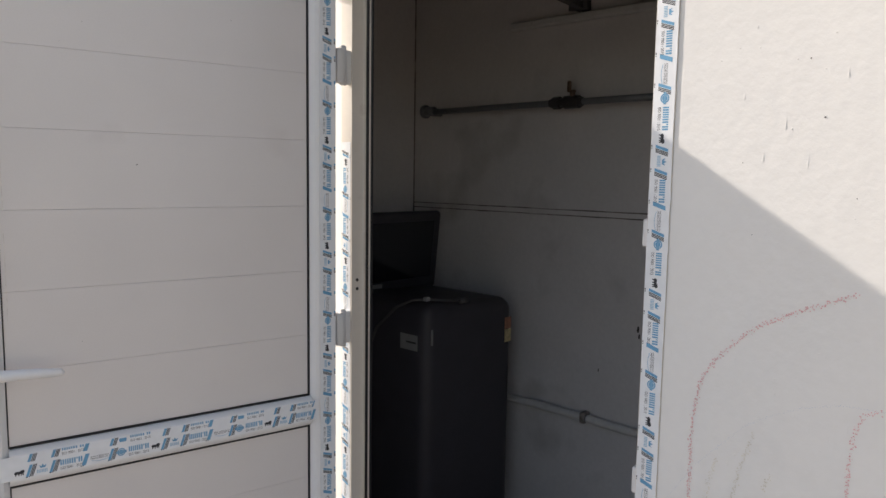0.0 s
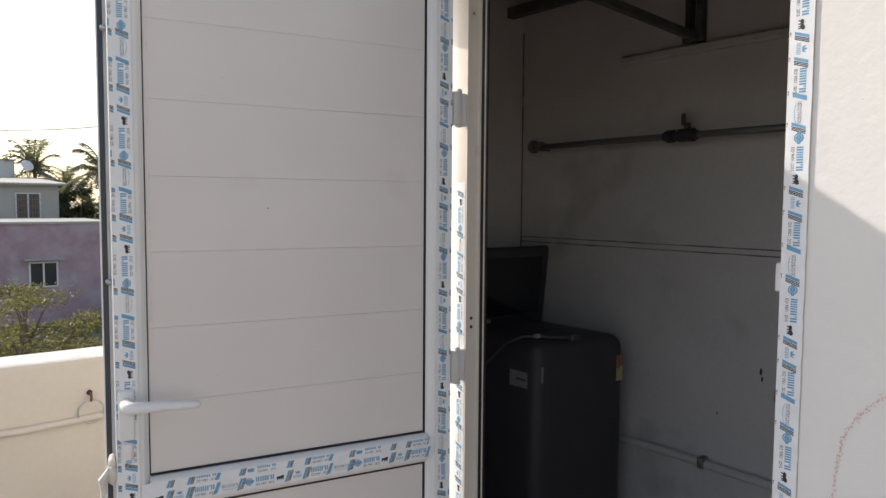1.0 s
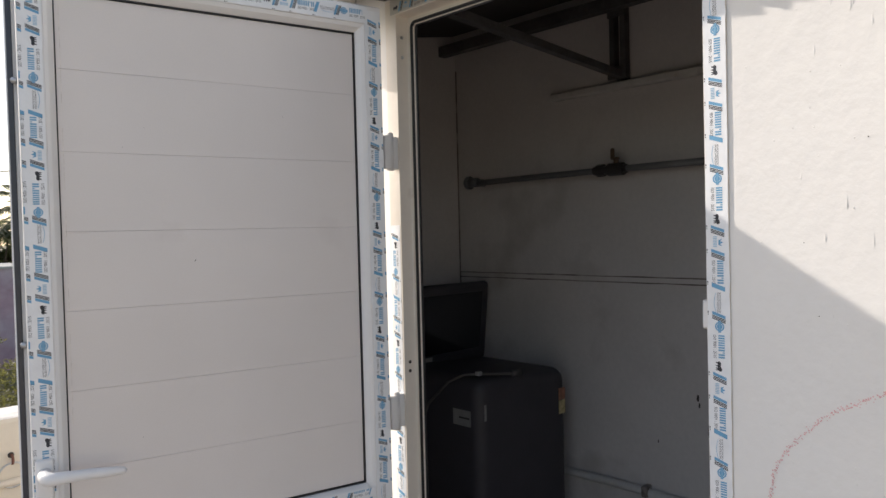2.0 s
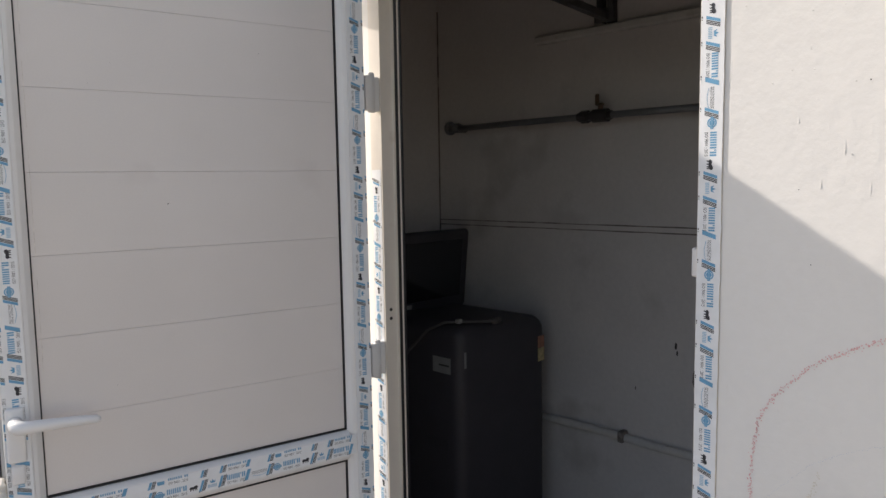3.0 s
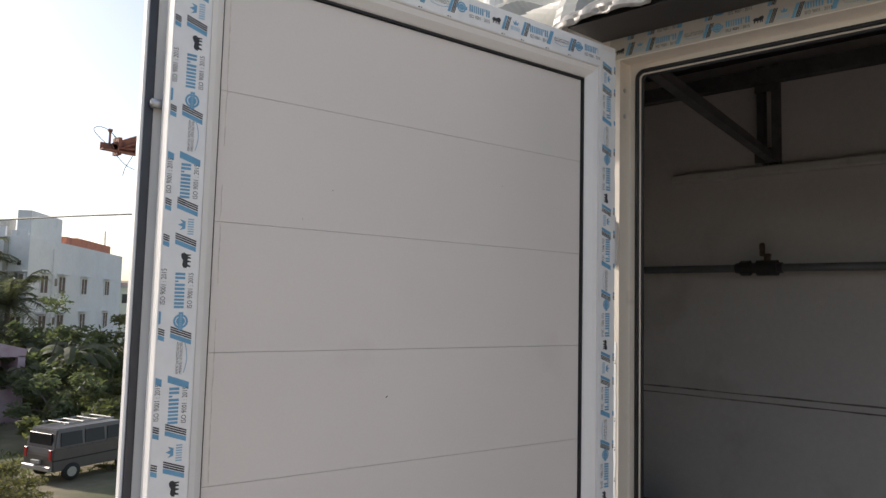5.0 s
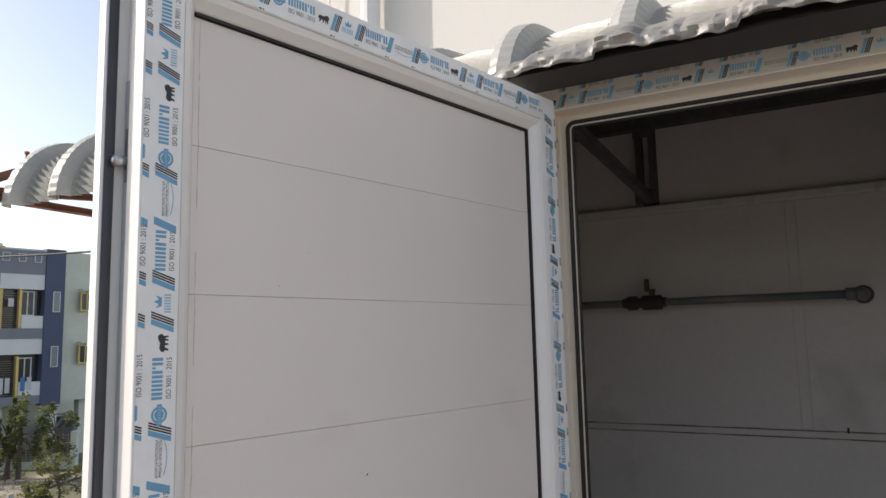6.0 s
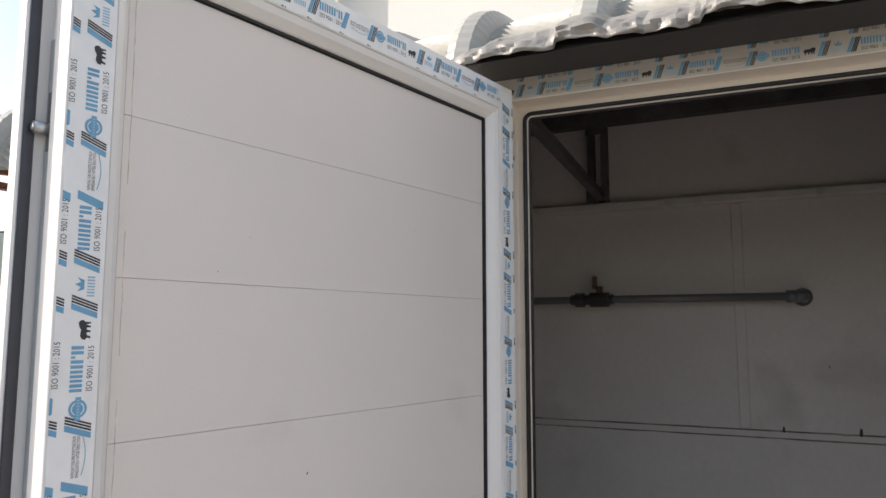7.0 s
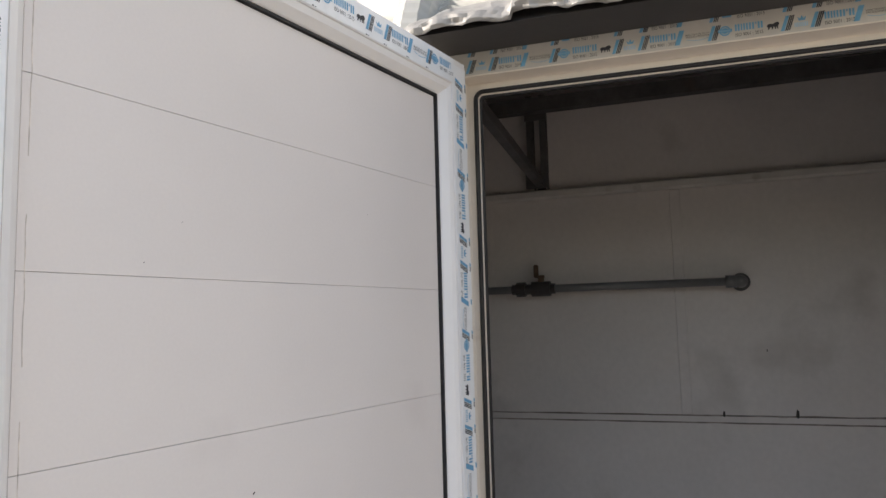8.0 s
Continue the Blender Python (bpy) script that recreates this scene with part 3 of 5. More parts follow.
# rubber seal on the stop, with rounded corners
def seal_run(x, inset, corner):
    """A line round the opening, inset from the frame, with rounded upper corners."""
    ya, yb = Y0 - inset, Y1 + 0.4 * inset
    run = [(x, ya, 0.0), (x, ya, ZT - inset - corner)]
    run += [(x, ya - corner + corner * math.cos(a * math.pi / 10), ZT - inset - corner + corner * math.sin(a * math.pi / 10)) for a in range(1, 6)]
    run += [(x, yb + corner + corner * math.cos(a * math.pi / 10), ZT - inset - corner + corner * math.sin(a * math.pi / 10) + SAG * Y1) for a in range(5, 11)]
    return run + [(x, yb, 0.0)]


part("seal", tube(bmesh.new(), seal_run(XS - 0.0015, 0.0160, 0.014), 0.0040, 8), GASKET, frame_thing, "black rubber seal", True)
part("seal_lip", tube(bmesh.new(), seal_run(XS + 0.0005, 0.0207, 0.012), 0.0008, 6), UPVC_CREAM, frame_thing, "thin pale lip", True)
part("seal_heel", tube(bmesh.new(), seal_run(0.1740, 0.0226, 0.010), 0.0034, 8), GASKET, frame_thing, "black rubber heel", True)
for z in (1.121, 1.099, 1.919, 1.871, 0.45, 0.428):
    rod(bm := bmesh.new(), (0.147, -0.0015, z), (0.147, 0.002, z), 0.0042 if round(z * 1000) % 2 else 0.003, 12)
    part("screw", bm, STEEL if z > 1.5 else SPECK, left_jamb)
film_strip(basis((XF - 0.0006, 0.005, 0.03), (0, 0, 1), (0, 1, 0)), 1.43, 0.032, 0.1, frame_thing, 0.006)
film_strip(basis((XF - 0.0006, Y1 - 0.001, 2.0), (0, 0, -1), (0, -1, 0)), 1.985, 0.0380, 2.0 - 1.516, frame_thing, 0.0082)
film_strip(basis((XF - 0.0006, 0.02, ZT + 0.0022), (0, -1, -SAG), (0, -SAG, 1)), 0.815, 0.0420, 0.198, frame_thing, 0.0035, False, film=FILM_SHADED)
# strike plates on the latch side
for z in (1.29, 1.915, 0.845):
    part("strike_plate", boxed((XF + 0.012, Y1, z - 0.024), (XF + 0.034, Y1 + 0.0145, z + 0.024), 0.002), UPVC, right_jamb, "white plastic strike plate")
tube(bm := bmesh.new(), [(0.186, -0.760, 1.10), (0.184, -0.756, 1.09), (0.186, -0.754, 1.075), (0.186, -0.758, 1.06)], 0.006, 8)
part("latch_keep", bm, VALVE_BLACK, right_jamb, "small dark catch", True)

# ---- door leaf ----
LEAF = pose(0, 0, 0, 0, 0, math.degrees(math.atan2(0.2015, -0.9795)))
door = thing("door_1", "open white plastic panel door with printed protective film", "door", LEAF, kind="structure")
W, ZA, ZB = 0.612, 0.15, 1.905       # panel opening
SASH = [(0.0, -0.02), (0.0, 0.0050), (0.0015, 0.0075), (0.010, 0.0165), (0.017, 0.019), (0.0175, 0.0178), (0.0185, 0.0178), (0.019, 0.0205), (0.0585, 0.0205), (0.0596, 0.0197), (0.060, 0.0180),
        (0.060, -0.006), (0.0580, -0.0070), (0.0580, -0.0085), (0.0545, -0.0085), (0.0545, -0.0240), (0.0755, -0.0240), (0.0775, -0.0255), (0.0775, -0.0390), (0.0, -0.0395)]


def sash_side(name, place, lo, hi):
    bm = bmesh.new()
    a = [bm.verts.new(place(o, n, lo(o))) for o, n in SASH]
    b = [bm.verts.new(place(o, n, hi(o))) for o, n in SASH]
    k = len(SASH)
    for i in range(k):
        bm.faces.new((a[i], a[(i + 1) % k], b[(i + 1) % k], b[i]))
    bm.faces.new(a[::-1])
    bm.faces.new(b)
    return part(name, bm, UPVC, door)


hinge_stile = sash_side("stile", lambda o, n, s: (-o, n, s), lambda o: ZA - o, lambda o: ZB + o)
free_stile = sash_side("stile", lambda o, n, s: (W + o, n, s), lambda o: ZA - o, lambda o: ZB + o)
top_rail = sash_side("rail", lambda o, n, s: (s, n, ZB + o), lambda o: -o, lambda o: W + o)
low_rail = sash_side("rail", lambda o, n, s: (s, n, ZA - o), lambda o: -o, lambda o: W + o)
MID = [(0.860, -0.02), (0.860, 0.002), (0.8585, 0.010), (0.8535, 0.0185), (0.8515, 0.0198), (0.8045, 0.0198), (0.8000, 0.0185), (0.7915, 0.010), (0.7875, 0.002), (0.7875, -0.02)]
bm = bmesh.new()
a = [bm.verts.new((0.0, n, z)) for z, n in MID]
b = [bm.verts.new((W, n, z)) for z, n in MID]
for i in range(len(MID)):
    bm.faces.new((a[i], a[(i + 1) % len(MID)], b[(i + 1) % len(MID)], b[i]))
bm.faces.new(a[::-1])
bm.faces.new(b)
mid_rail = part("mid_rail", bm, UPVC, door)


def gasket_run(parent, u0, u1, z0, z1):
    t = 0.0028
    bm = bmesh.new()
    for lo, hi in (((u0, -0.002, z0), (u0 + t, 0.0045, z1)), ((u1 - 0.0024, -0.002, z0), (u1, -0.0002, z1)), ((u0 + t, -0.002, z1 - t), (u1 - 0.0025, 0.0045, z1)), ((u0 + t, -0.002, z0), (u1 - 0.0025, 0.0045, z0 + t))):
        box(bm, lo, hi)
    part("gasket", bm, GASKET, parent, "thin black glazing gasket")


gasket_run(door, 0.0003, W - 0.0003, 0.8603, ZB - 0.0003)
gasket_run(door, 0.0003, W - 0.0003, ZA + 0.0003, 0.7872)
bm = bmesh.new()
for lo, hi in (((-0.0750, ZA - 0.0750), (-0.0655, ZB + 0.0750)), ((W + 0.0655, ZA - 0.0750), (W + 0.0750, ZB + 0.0750)), ((-0.0655, ZB + 0.0655), (W + 0.0655, ZB + 0.0750)), ((-0.0655, ZA - 0.0750), (W + 0.0655, ZA - 0.0655))):
    box(bm, (lo[0], -0.0242, lo[1]), (hi[0], -0.0212, hi[1]), 0.001)
part("flange_seal", bm, SEAL_SATIN, door, "black rubber flange seal")
levels = [ZB - 0.004, 1.7617, 1.6075, 1.4575, 1.3080, 1.1570, 1.0060, 0.864]
lower = [0.7835, 0.659, 0.507, 0.355, 0.203, ZA + 0.004]
for zs in (levels, lower):
    for hi, lo in zip(zs, zs[1:]):
        part("plank", boxed((0.004, -0.02, lo + 0.00018), (W - 0.0029, 0.0, hi - 0.00018), 0.0004), PLANK, door)
part("plank_backing", boxed((0.003, -0.03, ZA + 0.002), (W - 0.003, -0.0205, ZB - 0.002)), UPVC, door)
bm = bmesh.new()
for u, z, r in ((0.37, 1.395, 0.0014), (0.175, 1.70, 0.0006), (0.50, 1.62, 0.0006), (0.48, 1.05, 0.0006), (0.46, 1.66, 0.0005)):
    flat(bm, [(r * 1.7 * math.cos(q), r * 0.6 * math.sin(q)) for q in (0, 1, 2, 3.2, 4.3, 5.4)], basis((u, 0.0008, z), (-0.7, 0, 0.7), (0.7, 0, 0.7)))
part("speck", bm, SPECK, door)
for a, b in ((1.905, 1.70), (1.655, 1.54), (1.50, 1.31), (1.27, 1.10)):
    bm = bmesh.new()
    tube(bm, [(W - 0.010 + 0.0012 * noise.noise((z0 * 40, 1, 1)), 0.0002, z0) for z0 in [a + (b - a) * q / 12 - 0.004 for q in range(13)]], 0.0004, 4)
    part("dust_line", bm, DUST, door, "thin line of brown dust")
n0 = 0.0211
film_strip(basis((W + 0.0195, n0, ZA - 0.04), (0, 0, 1), (1, 0, 0)), ZB + 0.02 - ZA + 0.06, 0.0390, 1.4935 - (ZA - 0.04), door, 0.0036, False)
film_strip(basis((-0.0200, n0, ZB + 0.05), (0, 0, -1), (-1, 0, 0)), ZB - ZA + 0.09, 0.0388, ZB + 0.05 - 1.525, door, 0.0060, False)
film_strip(basis((W + 0.025, n0 + 0.0003, ZB + 0.0200), (-1, 0, 0), (0, 0, 1)), W + 0.05, 0.0380, W + 0.025 - 0.276, door, 0.0085)
film_strip(basis((W + 0.016, n0 - 0.0009, 0.8055), (-1, 0, 0), (0, 0, 1)), W + 0.032, 0.0455, W + 0.016 - 0.4198, door, 0.0020)
# espagnolette strip and roller cams in the edge groove
part("lock_strip", boxed((W + 0.0547, -0.0232, 0.35), (W + 0.0562, -0.0092, 1.82), 0.0006), LOCK_GREY, free_stile, "grey steel lock strip")
for z in (1.736, 1.251, 0.55):
    rod(bm := bmesh.new(), (W + 0.0562, -0.0162, z), (W + 0.0690, -0.0162, z), 0.0056, 16)
    rod(bm, (W + 0.0690, -0.0162, z), (W + 0.0705, -0.0162, z), 0.0036, 12)
    part("roller_cam", bm, STEEL, free_stile, "steel roller cam", True)
    part("cam_slot", boxed((W + 0.0560, -0.0198, z - 0.02), (W + 0.0567, -0.0126, z + 0.034), 0.0003), LOCK_DARK, free_stile)
for z in (1.66, 1.50, 1.33):
    rod(bm := bmesh.new(), (W + 0.0560, -0.0162, z), (W + 0.0572, -0.0162, z), 0.0022, 10)
    part("screw", bm, STEEL, free_stile)
# lever handle
handle = part("handle_plate", boxed((W + 0.026, 0.020, 0.945), (W + 0.056, 0.030, 1.045), 0.005, seg=3), UPVC, door, "white lever handle plate", True)
tube(bm := bmesh.new(), [(W + 0.041, 0.028, 1.018), (W + 0.041, 0.050, 1.018), (W + 0.039, 0.060, 1.018), (W + 0.031, 0.066, 1.018), (W + 0.01, 0.067, 1.0175), (W - 0.03, 0.066, 1.016), (W - 0.065, 0.065, 1.013), (W - 0.085, 0.064, 1.011), (W - 0.091, 0.064, 1.0105)],
     [0.0125, 0.0125, 0.0125, 0.012, 0.0108, 0.0095, 0.0085, 0.0072, 0.003], 14)
part("lever", bm, UPVC, handle, "white lever", True)
part("keyhole_cover", boxed((W + 0.030, 0.020, 0.905), (W + 0.052, 0.0275, 0.94), 0.004, seg=2), UPVC, door, "film-wrapped keyhole cover", True)
# hinges
for z in (1.636, 1.005, 0.30):
    rod(bm := bmesh.new(), (-0.100, -0.022, z - 0.044), (-0.100, -0.022, z + 0.044), 0.0085, 14)
    rod(bm, (-0.100, -0.022, z + 0.044), (-0.100, -0.022, z + 0.048), 0.0085, 14, 0.005)
    box(bm, (-0.099, -0.034, z - 0.040), (-0.0785, -0.010, z + 0.040), 0.003, seg=2)
    box(bm, (-0.126, -0.042, z - 0.040), (-0.101, -0.028, z + 0.040), 0.003, seg=2)
    part("hinge", bm, UPVC, door, "white barrel hinge", True)
# dried plaster clot on the lower free edge
bm = bmesh.new()
bmesh.ops.create_icosphere(bm, subdivisions=3, radius=0.017, matrix=pose(W + 0.066, 0.004, 0.885) @ Matrix.Diagonal((0.6, 1.0, 1.7, 1)))
for v in bm.verts:
    v.co += v.normal * 0.007 * noise.noise(v.co * 70)
part("plaster_clot", bm, PLASTER_LUMP, door, "dried plaster clot")
part("rag_end", tube(bmesh.new(), [(W + 0.07, 0.01, 0.89), (W + 0.085, 0.014, 0.87), (W + 0.083, 0.012, 0.845), (W + 0.09, 0.014, 0.825)], [0.006, 0.009, 0.006, 0.002], 6), PLASTER_LUMP, door)

# ---- roof over the lean-to ----
roof = thing("roof", "white crimped metal roof sheets with curved eaves", "roof", kind="structure")
XE, ZE = 0.062, 1.962
arc = [(XE + 0.19 * (1 - math.cos(radians(a))), ZE + 0.188 * math.sin(radians(a))) for a in range(0, 82, 3)]
slope_end = (1.492, 2.40)
arc += [(arc[-1][0] + (slope_end[0] - arc[-1][0]) * k / 6, arc[-1][1] + (slope_end[1] - arc[-1][1]) * k / 6) for k in range(1, 7)]
SHEET_W = 0.2223


def roof_sheet(y_left, wide=SHEET_W):
    """One pan with a smooth raised rib on its left, crimped along the bend."""
    cross = [(0.0, 0.0), (0.004, 0.020), (0.012, 0.034), (0.03, 0.040), (0.055, 0.036), (0.066, 0.020), (0.072, 0.004), (0.088, 0.0), (0.106, 0.0), (0.124, 0.0), (0.142, 0.002), (0.16, 0.002), (0.178, 0.0), (0.196, 0.0), (0.214, 0.0), (wide + 0.012, 0.001)]
    bm = bmesh.new()
    rows = []
    for i, (x, z) in enumerate(arc):
        if y_left < 0.3 and z < 2.015:
            continue
        x2, z2 = arc[min(i + 1, len(arc) - 1)]
        x1, z1 = arc[max(i - 1, 0)]
        t = Vector((x2 - x1, 0, z2 - z1)).normalized()
        nrm = Vector((-t.z, 0, t.x))
        row = []
        for c, (q, h) in enumerate(cross):
            rip = (0.0090 if (i + c) % 2 else -0.006) if 0.075 < q < wide and i < 28 else ((0.0016 if i % 2 else 0) if i < 28 else 0)
            jit = 0.003 * noise.noise((x * 9, (y_left - q) * 9, z * 9))
            p = Vector((x, y_left - q, z)) + nrm * (h + rip + jit)
            row.append(bm.verts.new(p))
        rows.append(row)
    for a, b in zip(rows, rows[1:]):
        for k in range(len(cross) - 1):
            bm.faces.new((a[k], a[k + 1], b[k + 1], b[k]))
    ob = part("roof_sheet", bm, SHEET, roof)
    sol = ob.modifiers.new("thickness", "SOLIDIFY")
    sol.thickness, sol.offset = 0.0012, -1
    return ob


y = 1.655
while y > -5.0:
    roof_sheet(y)
    y -= SHEET_W
# crumpled, pleated end of the sheets along the eave over the door
bm = bmesh.new()
crumple_rnd = random.Random(12)
pleats, y, side = [], 0.10, 1
while y > -1.74:
    p = ((0.099 - y) % SHEET_W) / SHEET_W
    deep = crumple_rnd.uniform(0.001, 0.003) if p < 0.32 else crumple_rnd.uniform(0.0008, 0.0042)
    pleats.append((y, side * deep))
    y -= crumple_rnd.uniform(0.008, 0.026) if p > 0.32 else crumple_rnd.uniform(0.018, 0.03)
    side = -side
NT, NS = 12, 4
rows = []
for (ya, oa), (yb, ob_) in zip(pleats, pleats[1:]):
    for j in range(NS):
        y, off = ya + (yb - ya) * j / NS, oa + (ob_ - oa) * j / NS
        p = ((0.099 - y) % SHEET_W) / SHEET_W
        bulge = math.sin(min(1.0, p / 0.34) * math.pi) ** 0.6 if p < 0.34 else 0.0
        row = []
        tip = min(1.0, max(0.0, (0.10 - y) / 0.10)) ** 0.7
        low = 0.012 * noise.noise((y * 6, 3.0, 2.0)) + 0.008 * abs(noise.noise((y * 19, 8.0, 2.0))) + 0.010 * (0.5 - p) + 0.004 * bulge
        for k in range(NT + 1):
            t = k / NT
            soft = 0.009 * noise.noise((y * 8, t * 1.5, 1.0)) + 0.013 * abs(noise.noise((y * 26 + t * 2, t * 3, 4.0))) + 0.009 * noise.noise((y * 42 - t * 3, t * 6, 9.0)) + 0.004 * abs(noise.noise((y * 90, t * 14, 3.0)))
            pleat = off * (1.0 if t < 0.75 else 1.0 - (t - 0.75) * 2.8) * (0.6 + 0.8 * abs(noise.noise((y * 11, t * 5, 2.2))))
            x = XE + 0.022 - (0.060 + 0.032 * tip) * math.sin(t * 1.72) + soft * (0.2 + 0.8 * t) + pleat - 0.016 * bulge * (1 - 0.7 * t)
            z = 1.995 + 0.081 * tip - (0.012 + 0.060 * tip) * t + low * t * (0.3 + 0.7 * tip) + 0.008 * bulge * (1 - t)
            row.append(bm.verts.new((x, y - 0.006 * noise.noise((y * 30, t * 5, 6.0)), z)))
        rows.append(row)
for a, b in zip(rows, rows[1:]):
    for k in range(NT):
        bm.faces.new((a[k], a[k + 1], b[k + 1], b[k]))
bm.normal_update()
for e in bm.edges:
    if len(e.link_faces) == 2 and e.calc_face_angle(0.0) > radians(20):
        e.smooth = False
fl = part("flashing", bm, FOIL, roof, "crumpled silver eave edge", True)
sol = fl.modifiers.new("thickness", "SOLIDIFY")
sol.thickness = 0.0015
# soffit added under the sheets, its dark colour paints the eave's shade; purlins
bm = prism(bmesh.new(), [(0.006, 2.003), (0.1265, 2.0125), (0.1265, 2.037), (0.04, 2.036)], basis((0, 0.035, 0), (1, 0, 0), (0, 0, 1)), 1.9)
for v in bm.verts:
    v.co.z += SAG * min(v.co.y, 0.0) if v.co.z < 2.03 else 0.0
part("soffit", bm, SHEET_SHADED, roof, "added soffit board with the eave's shade in its colour")
# ceiling added to stop light leaking through the ribs, roof shade in its colour
single("ceiling", prism(bmesh.new(), [(0.226, 2.134), (1.322, 2.338), (1.322, 2.346), (0.226, 2.142)], basis((0, YL - 0.002, 0), (1, 0, 0), (0, 0, 1)), YL - YR - 0.004), SHEET_SHADED, "added dark ceiling keeping light out under the sloping roof", "ceiling", "structure")
# unseen board, added so that no sun gets in above the wall
part("eave_fill", boxed((0.20, -5.0, 2.062), (0.224, YL + 0.12, 2.136)), DARK_STEEL, roof, "added dark board keeping sun out at the eave")
bm = bmesh.new()
for x, z in ((0.42, 2.095), (1.25, 2.232)):
    box(bm, (x - 0.02, -4.9, z), (x + 0.02, 1.62, z + 0.045))
    part("purlin", bm, DARK_STEEL, roof, "dark steel purlin")
    bm = bmesh.new()
bm.free()
# truss end sticking out beyond the last sheet
truss = thing("roof_truss", "rusty angle iron truss end carrying the roof sheets", "truss")
YT = 1.70
part("bottom_chord", angle_iron(bmesh.new(), (-0.108, YT, 1.985), (1.48, YT, 1.965), 0.026, 0.004), RUST, truss)
part("top_chord", angle_iron(bmesh.new(), (-0.06, YT, 1.99), (0.25, YT, 2.145), 0.026, 0.004), RUST, truss)
part("strut", angle_iron(bmesh.new(), (-0.05, YT + 0.005, 1.995), (0.62, YT + 0.005, 2.06), 0.024, 0.004), RUST, truss)
part("end_plate", boxed((-0.055, YT - 0.012, 1.978), (-0.043, YT + 0.03, 2.035)), RUST, truss)
for x, z in ((-0.078, 2.0), (0.125, 2.095)):
    rod(bm := bmesh.new(), (x, YT, z - 0.01), (x, YT, z + 0.055), 0.004, 8)
    rod(bm, (x, YT, z + 0.05), (x, YT, z + 0.058), 0.0075, 6)
    part("bolt", bm, RUST, truss)
for knots in ([(0.02, -0.03), (-0.01, -0.004), (-0.04, 0.0), (-0.055, -0.015), (-0.035, -0.04), (-0.008, -0.056), (0.012, -0.036), (0.004, -0.01)],
              [(-0.005, -0.045), (0.005, -0.055), (0.025, -0.085), (0.06, -0.115), (0.115, -0.13)],
              [(0.076, -0.06), (0.07, -0.085), (0.052, -0.12), (0.043, -0.152)]):
    pts = []
    for i in range(len(knots) - 1):
        k0, k1, k2, k3 = (Vector(knots[max(0, min(len(knots) - 1, i + j))]) for j in (-1, 0, 1, 2))
        for q in (0, 0.25, 0.5, 0.75):
            v = 0.5 * (2 * k1 + (k2 - k0) * q + (2 * k0 - 5 * k1 + 4 * k2 - k3) * q * q + (3 * k1 - k0 - 3 * k2 + k3) * q ** 3)
            pts.append((-0.078 + v.x, YT - 0.012 + 0.008 * math.sin(i + q), 2.058 + v.y))
    part("tie_wire", tube(bmesh.new(), pts, 0.0011, 5), WIRE, truss)

# ---- inside the room ----
seams = thing("panel_seams", "stained raised seams between wall panels", "seam", kind="structure")
bm = bmesh.new()
for z in (1.256, 1.236):
    tube(bm, [(XB - 0.001 + 0.0015 * noise.noise((i * 0.7, z * 9, 0)), YL - 0.045 * i, z + 0.003 * noise.noise((i * 0.5, z * 30, 0))) for i in range(61)], 0.0032, 5)
part("horizontal_seam", bm, SEAM, seams, "dirty horizontal seam")
part("cover_strip", boxed((XB - 0.004, YR + 0.01, 1.238), (XB, YL - 0.01, 1.255)), WALL_IN, seams)
for y in (-0.315, -1.05):
    part("vertical_strip", boxed((XB - 0.006, y - 0.016, 1.262), (XB, y + 0.016, 1.955), 0.002), WALL_IN, seams)
tube(bm := bmesh.new(), [(XB - 0.002, YL - 0.002, 0.02 + 0.08 * i) for i in range(28)], 0.004, 5)
part("corner_seam", bm, SEAM, seams, "dirty corner seam")
ledge = boxed((XB - 0.034, YR + 0.002, 1.955), (XB, 0.435, 1.985), 0.006)
single("ledge", ledge, CONDUIT, "painted ledge bar along the top of the wall", "ledge", "structure")
low = thing("low_pipe", "painted white pipe low along the wall", "pipe")
part("run", tube(bmesh.new(), [(XB - 0.02, 0.95 - 0.1 * i, 0.466 + 0.003 * math.sin(i)) for i in range(27)], 0.016, 10), CONDUIT, low, "", True)
for y in (0.037, -0.75):
    part("clip", boxed((XB - 0.042, y - 0.012, 0.45), (XB, y + 0.012, 0.492), 0.004), SEAM, low, "dark pipe clip")
scuffs = thing("wall_scuffs", "small dark scuffs and chips on the inner wall", "scuffs")
for y, z, r in ((-0.005, 0.66, 0.006), (-0.16, 0.84, 0.012), (-0.165, 0.815, 0.009), (-0.29, 0.985, 0.008), (-0.305, 0.955, 0.010), (-0.26, 0.99, 0.006), (-0.62, 1.265, 0.012), (-0.42, 1.262, 0.009), (-0.55, 1.45, 0.004)):
    flat(bm := bmesh.new(), [(r * (0.35 + 0.3 * ((i * 7) % 3) / 2) * math.cos(i * 0.9), r * (0.9 + 0.4 * ((i * 5) % 4) / 3) * math.sin(i * 0.9)) for i in range(7)], basis((XB - 0.0048, y, z), (0, -1, 0), (0, 0, 1)))
    part("scuff", bm, SPECK, scuffs)

pipe = thing("water_pipe", "dark grey plastic water pipe with a ball valve", "pipe")
XP, ZP = 1.262, 1.656
part("run", tube(bmesh.new(), [(XP, 0.80, ZP - 0.004), (XP, 0.5, ZP - 0.001), (XP, 0.0, ZP), (XP, -0.45, ZP)], 0.0125, 14), PIPE_GREY, pipe, "", True)
for y0, y1, r in ((0.80, 0.845, 0.02), (0.845, 0.86, 0.029), (-0.445, -0.475, 0.0185)):
    rod(bm := bmesh.new(), (XP, y0, ZP), (XP, y1, ZP), r, 18)
    part("socket", bm, PIPE_GREY, pipe, "", True)
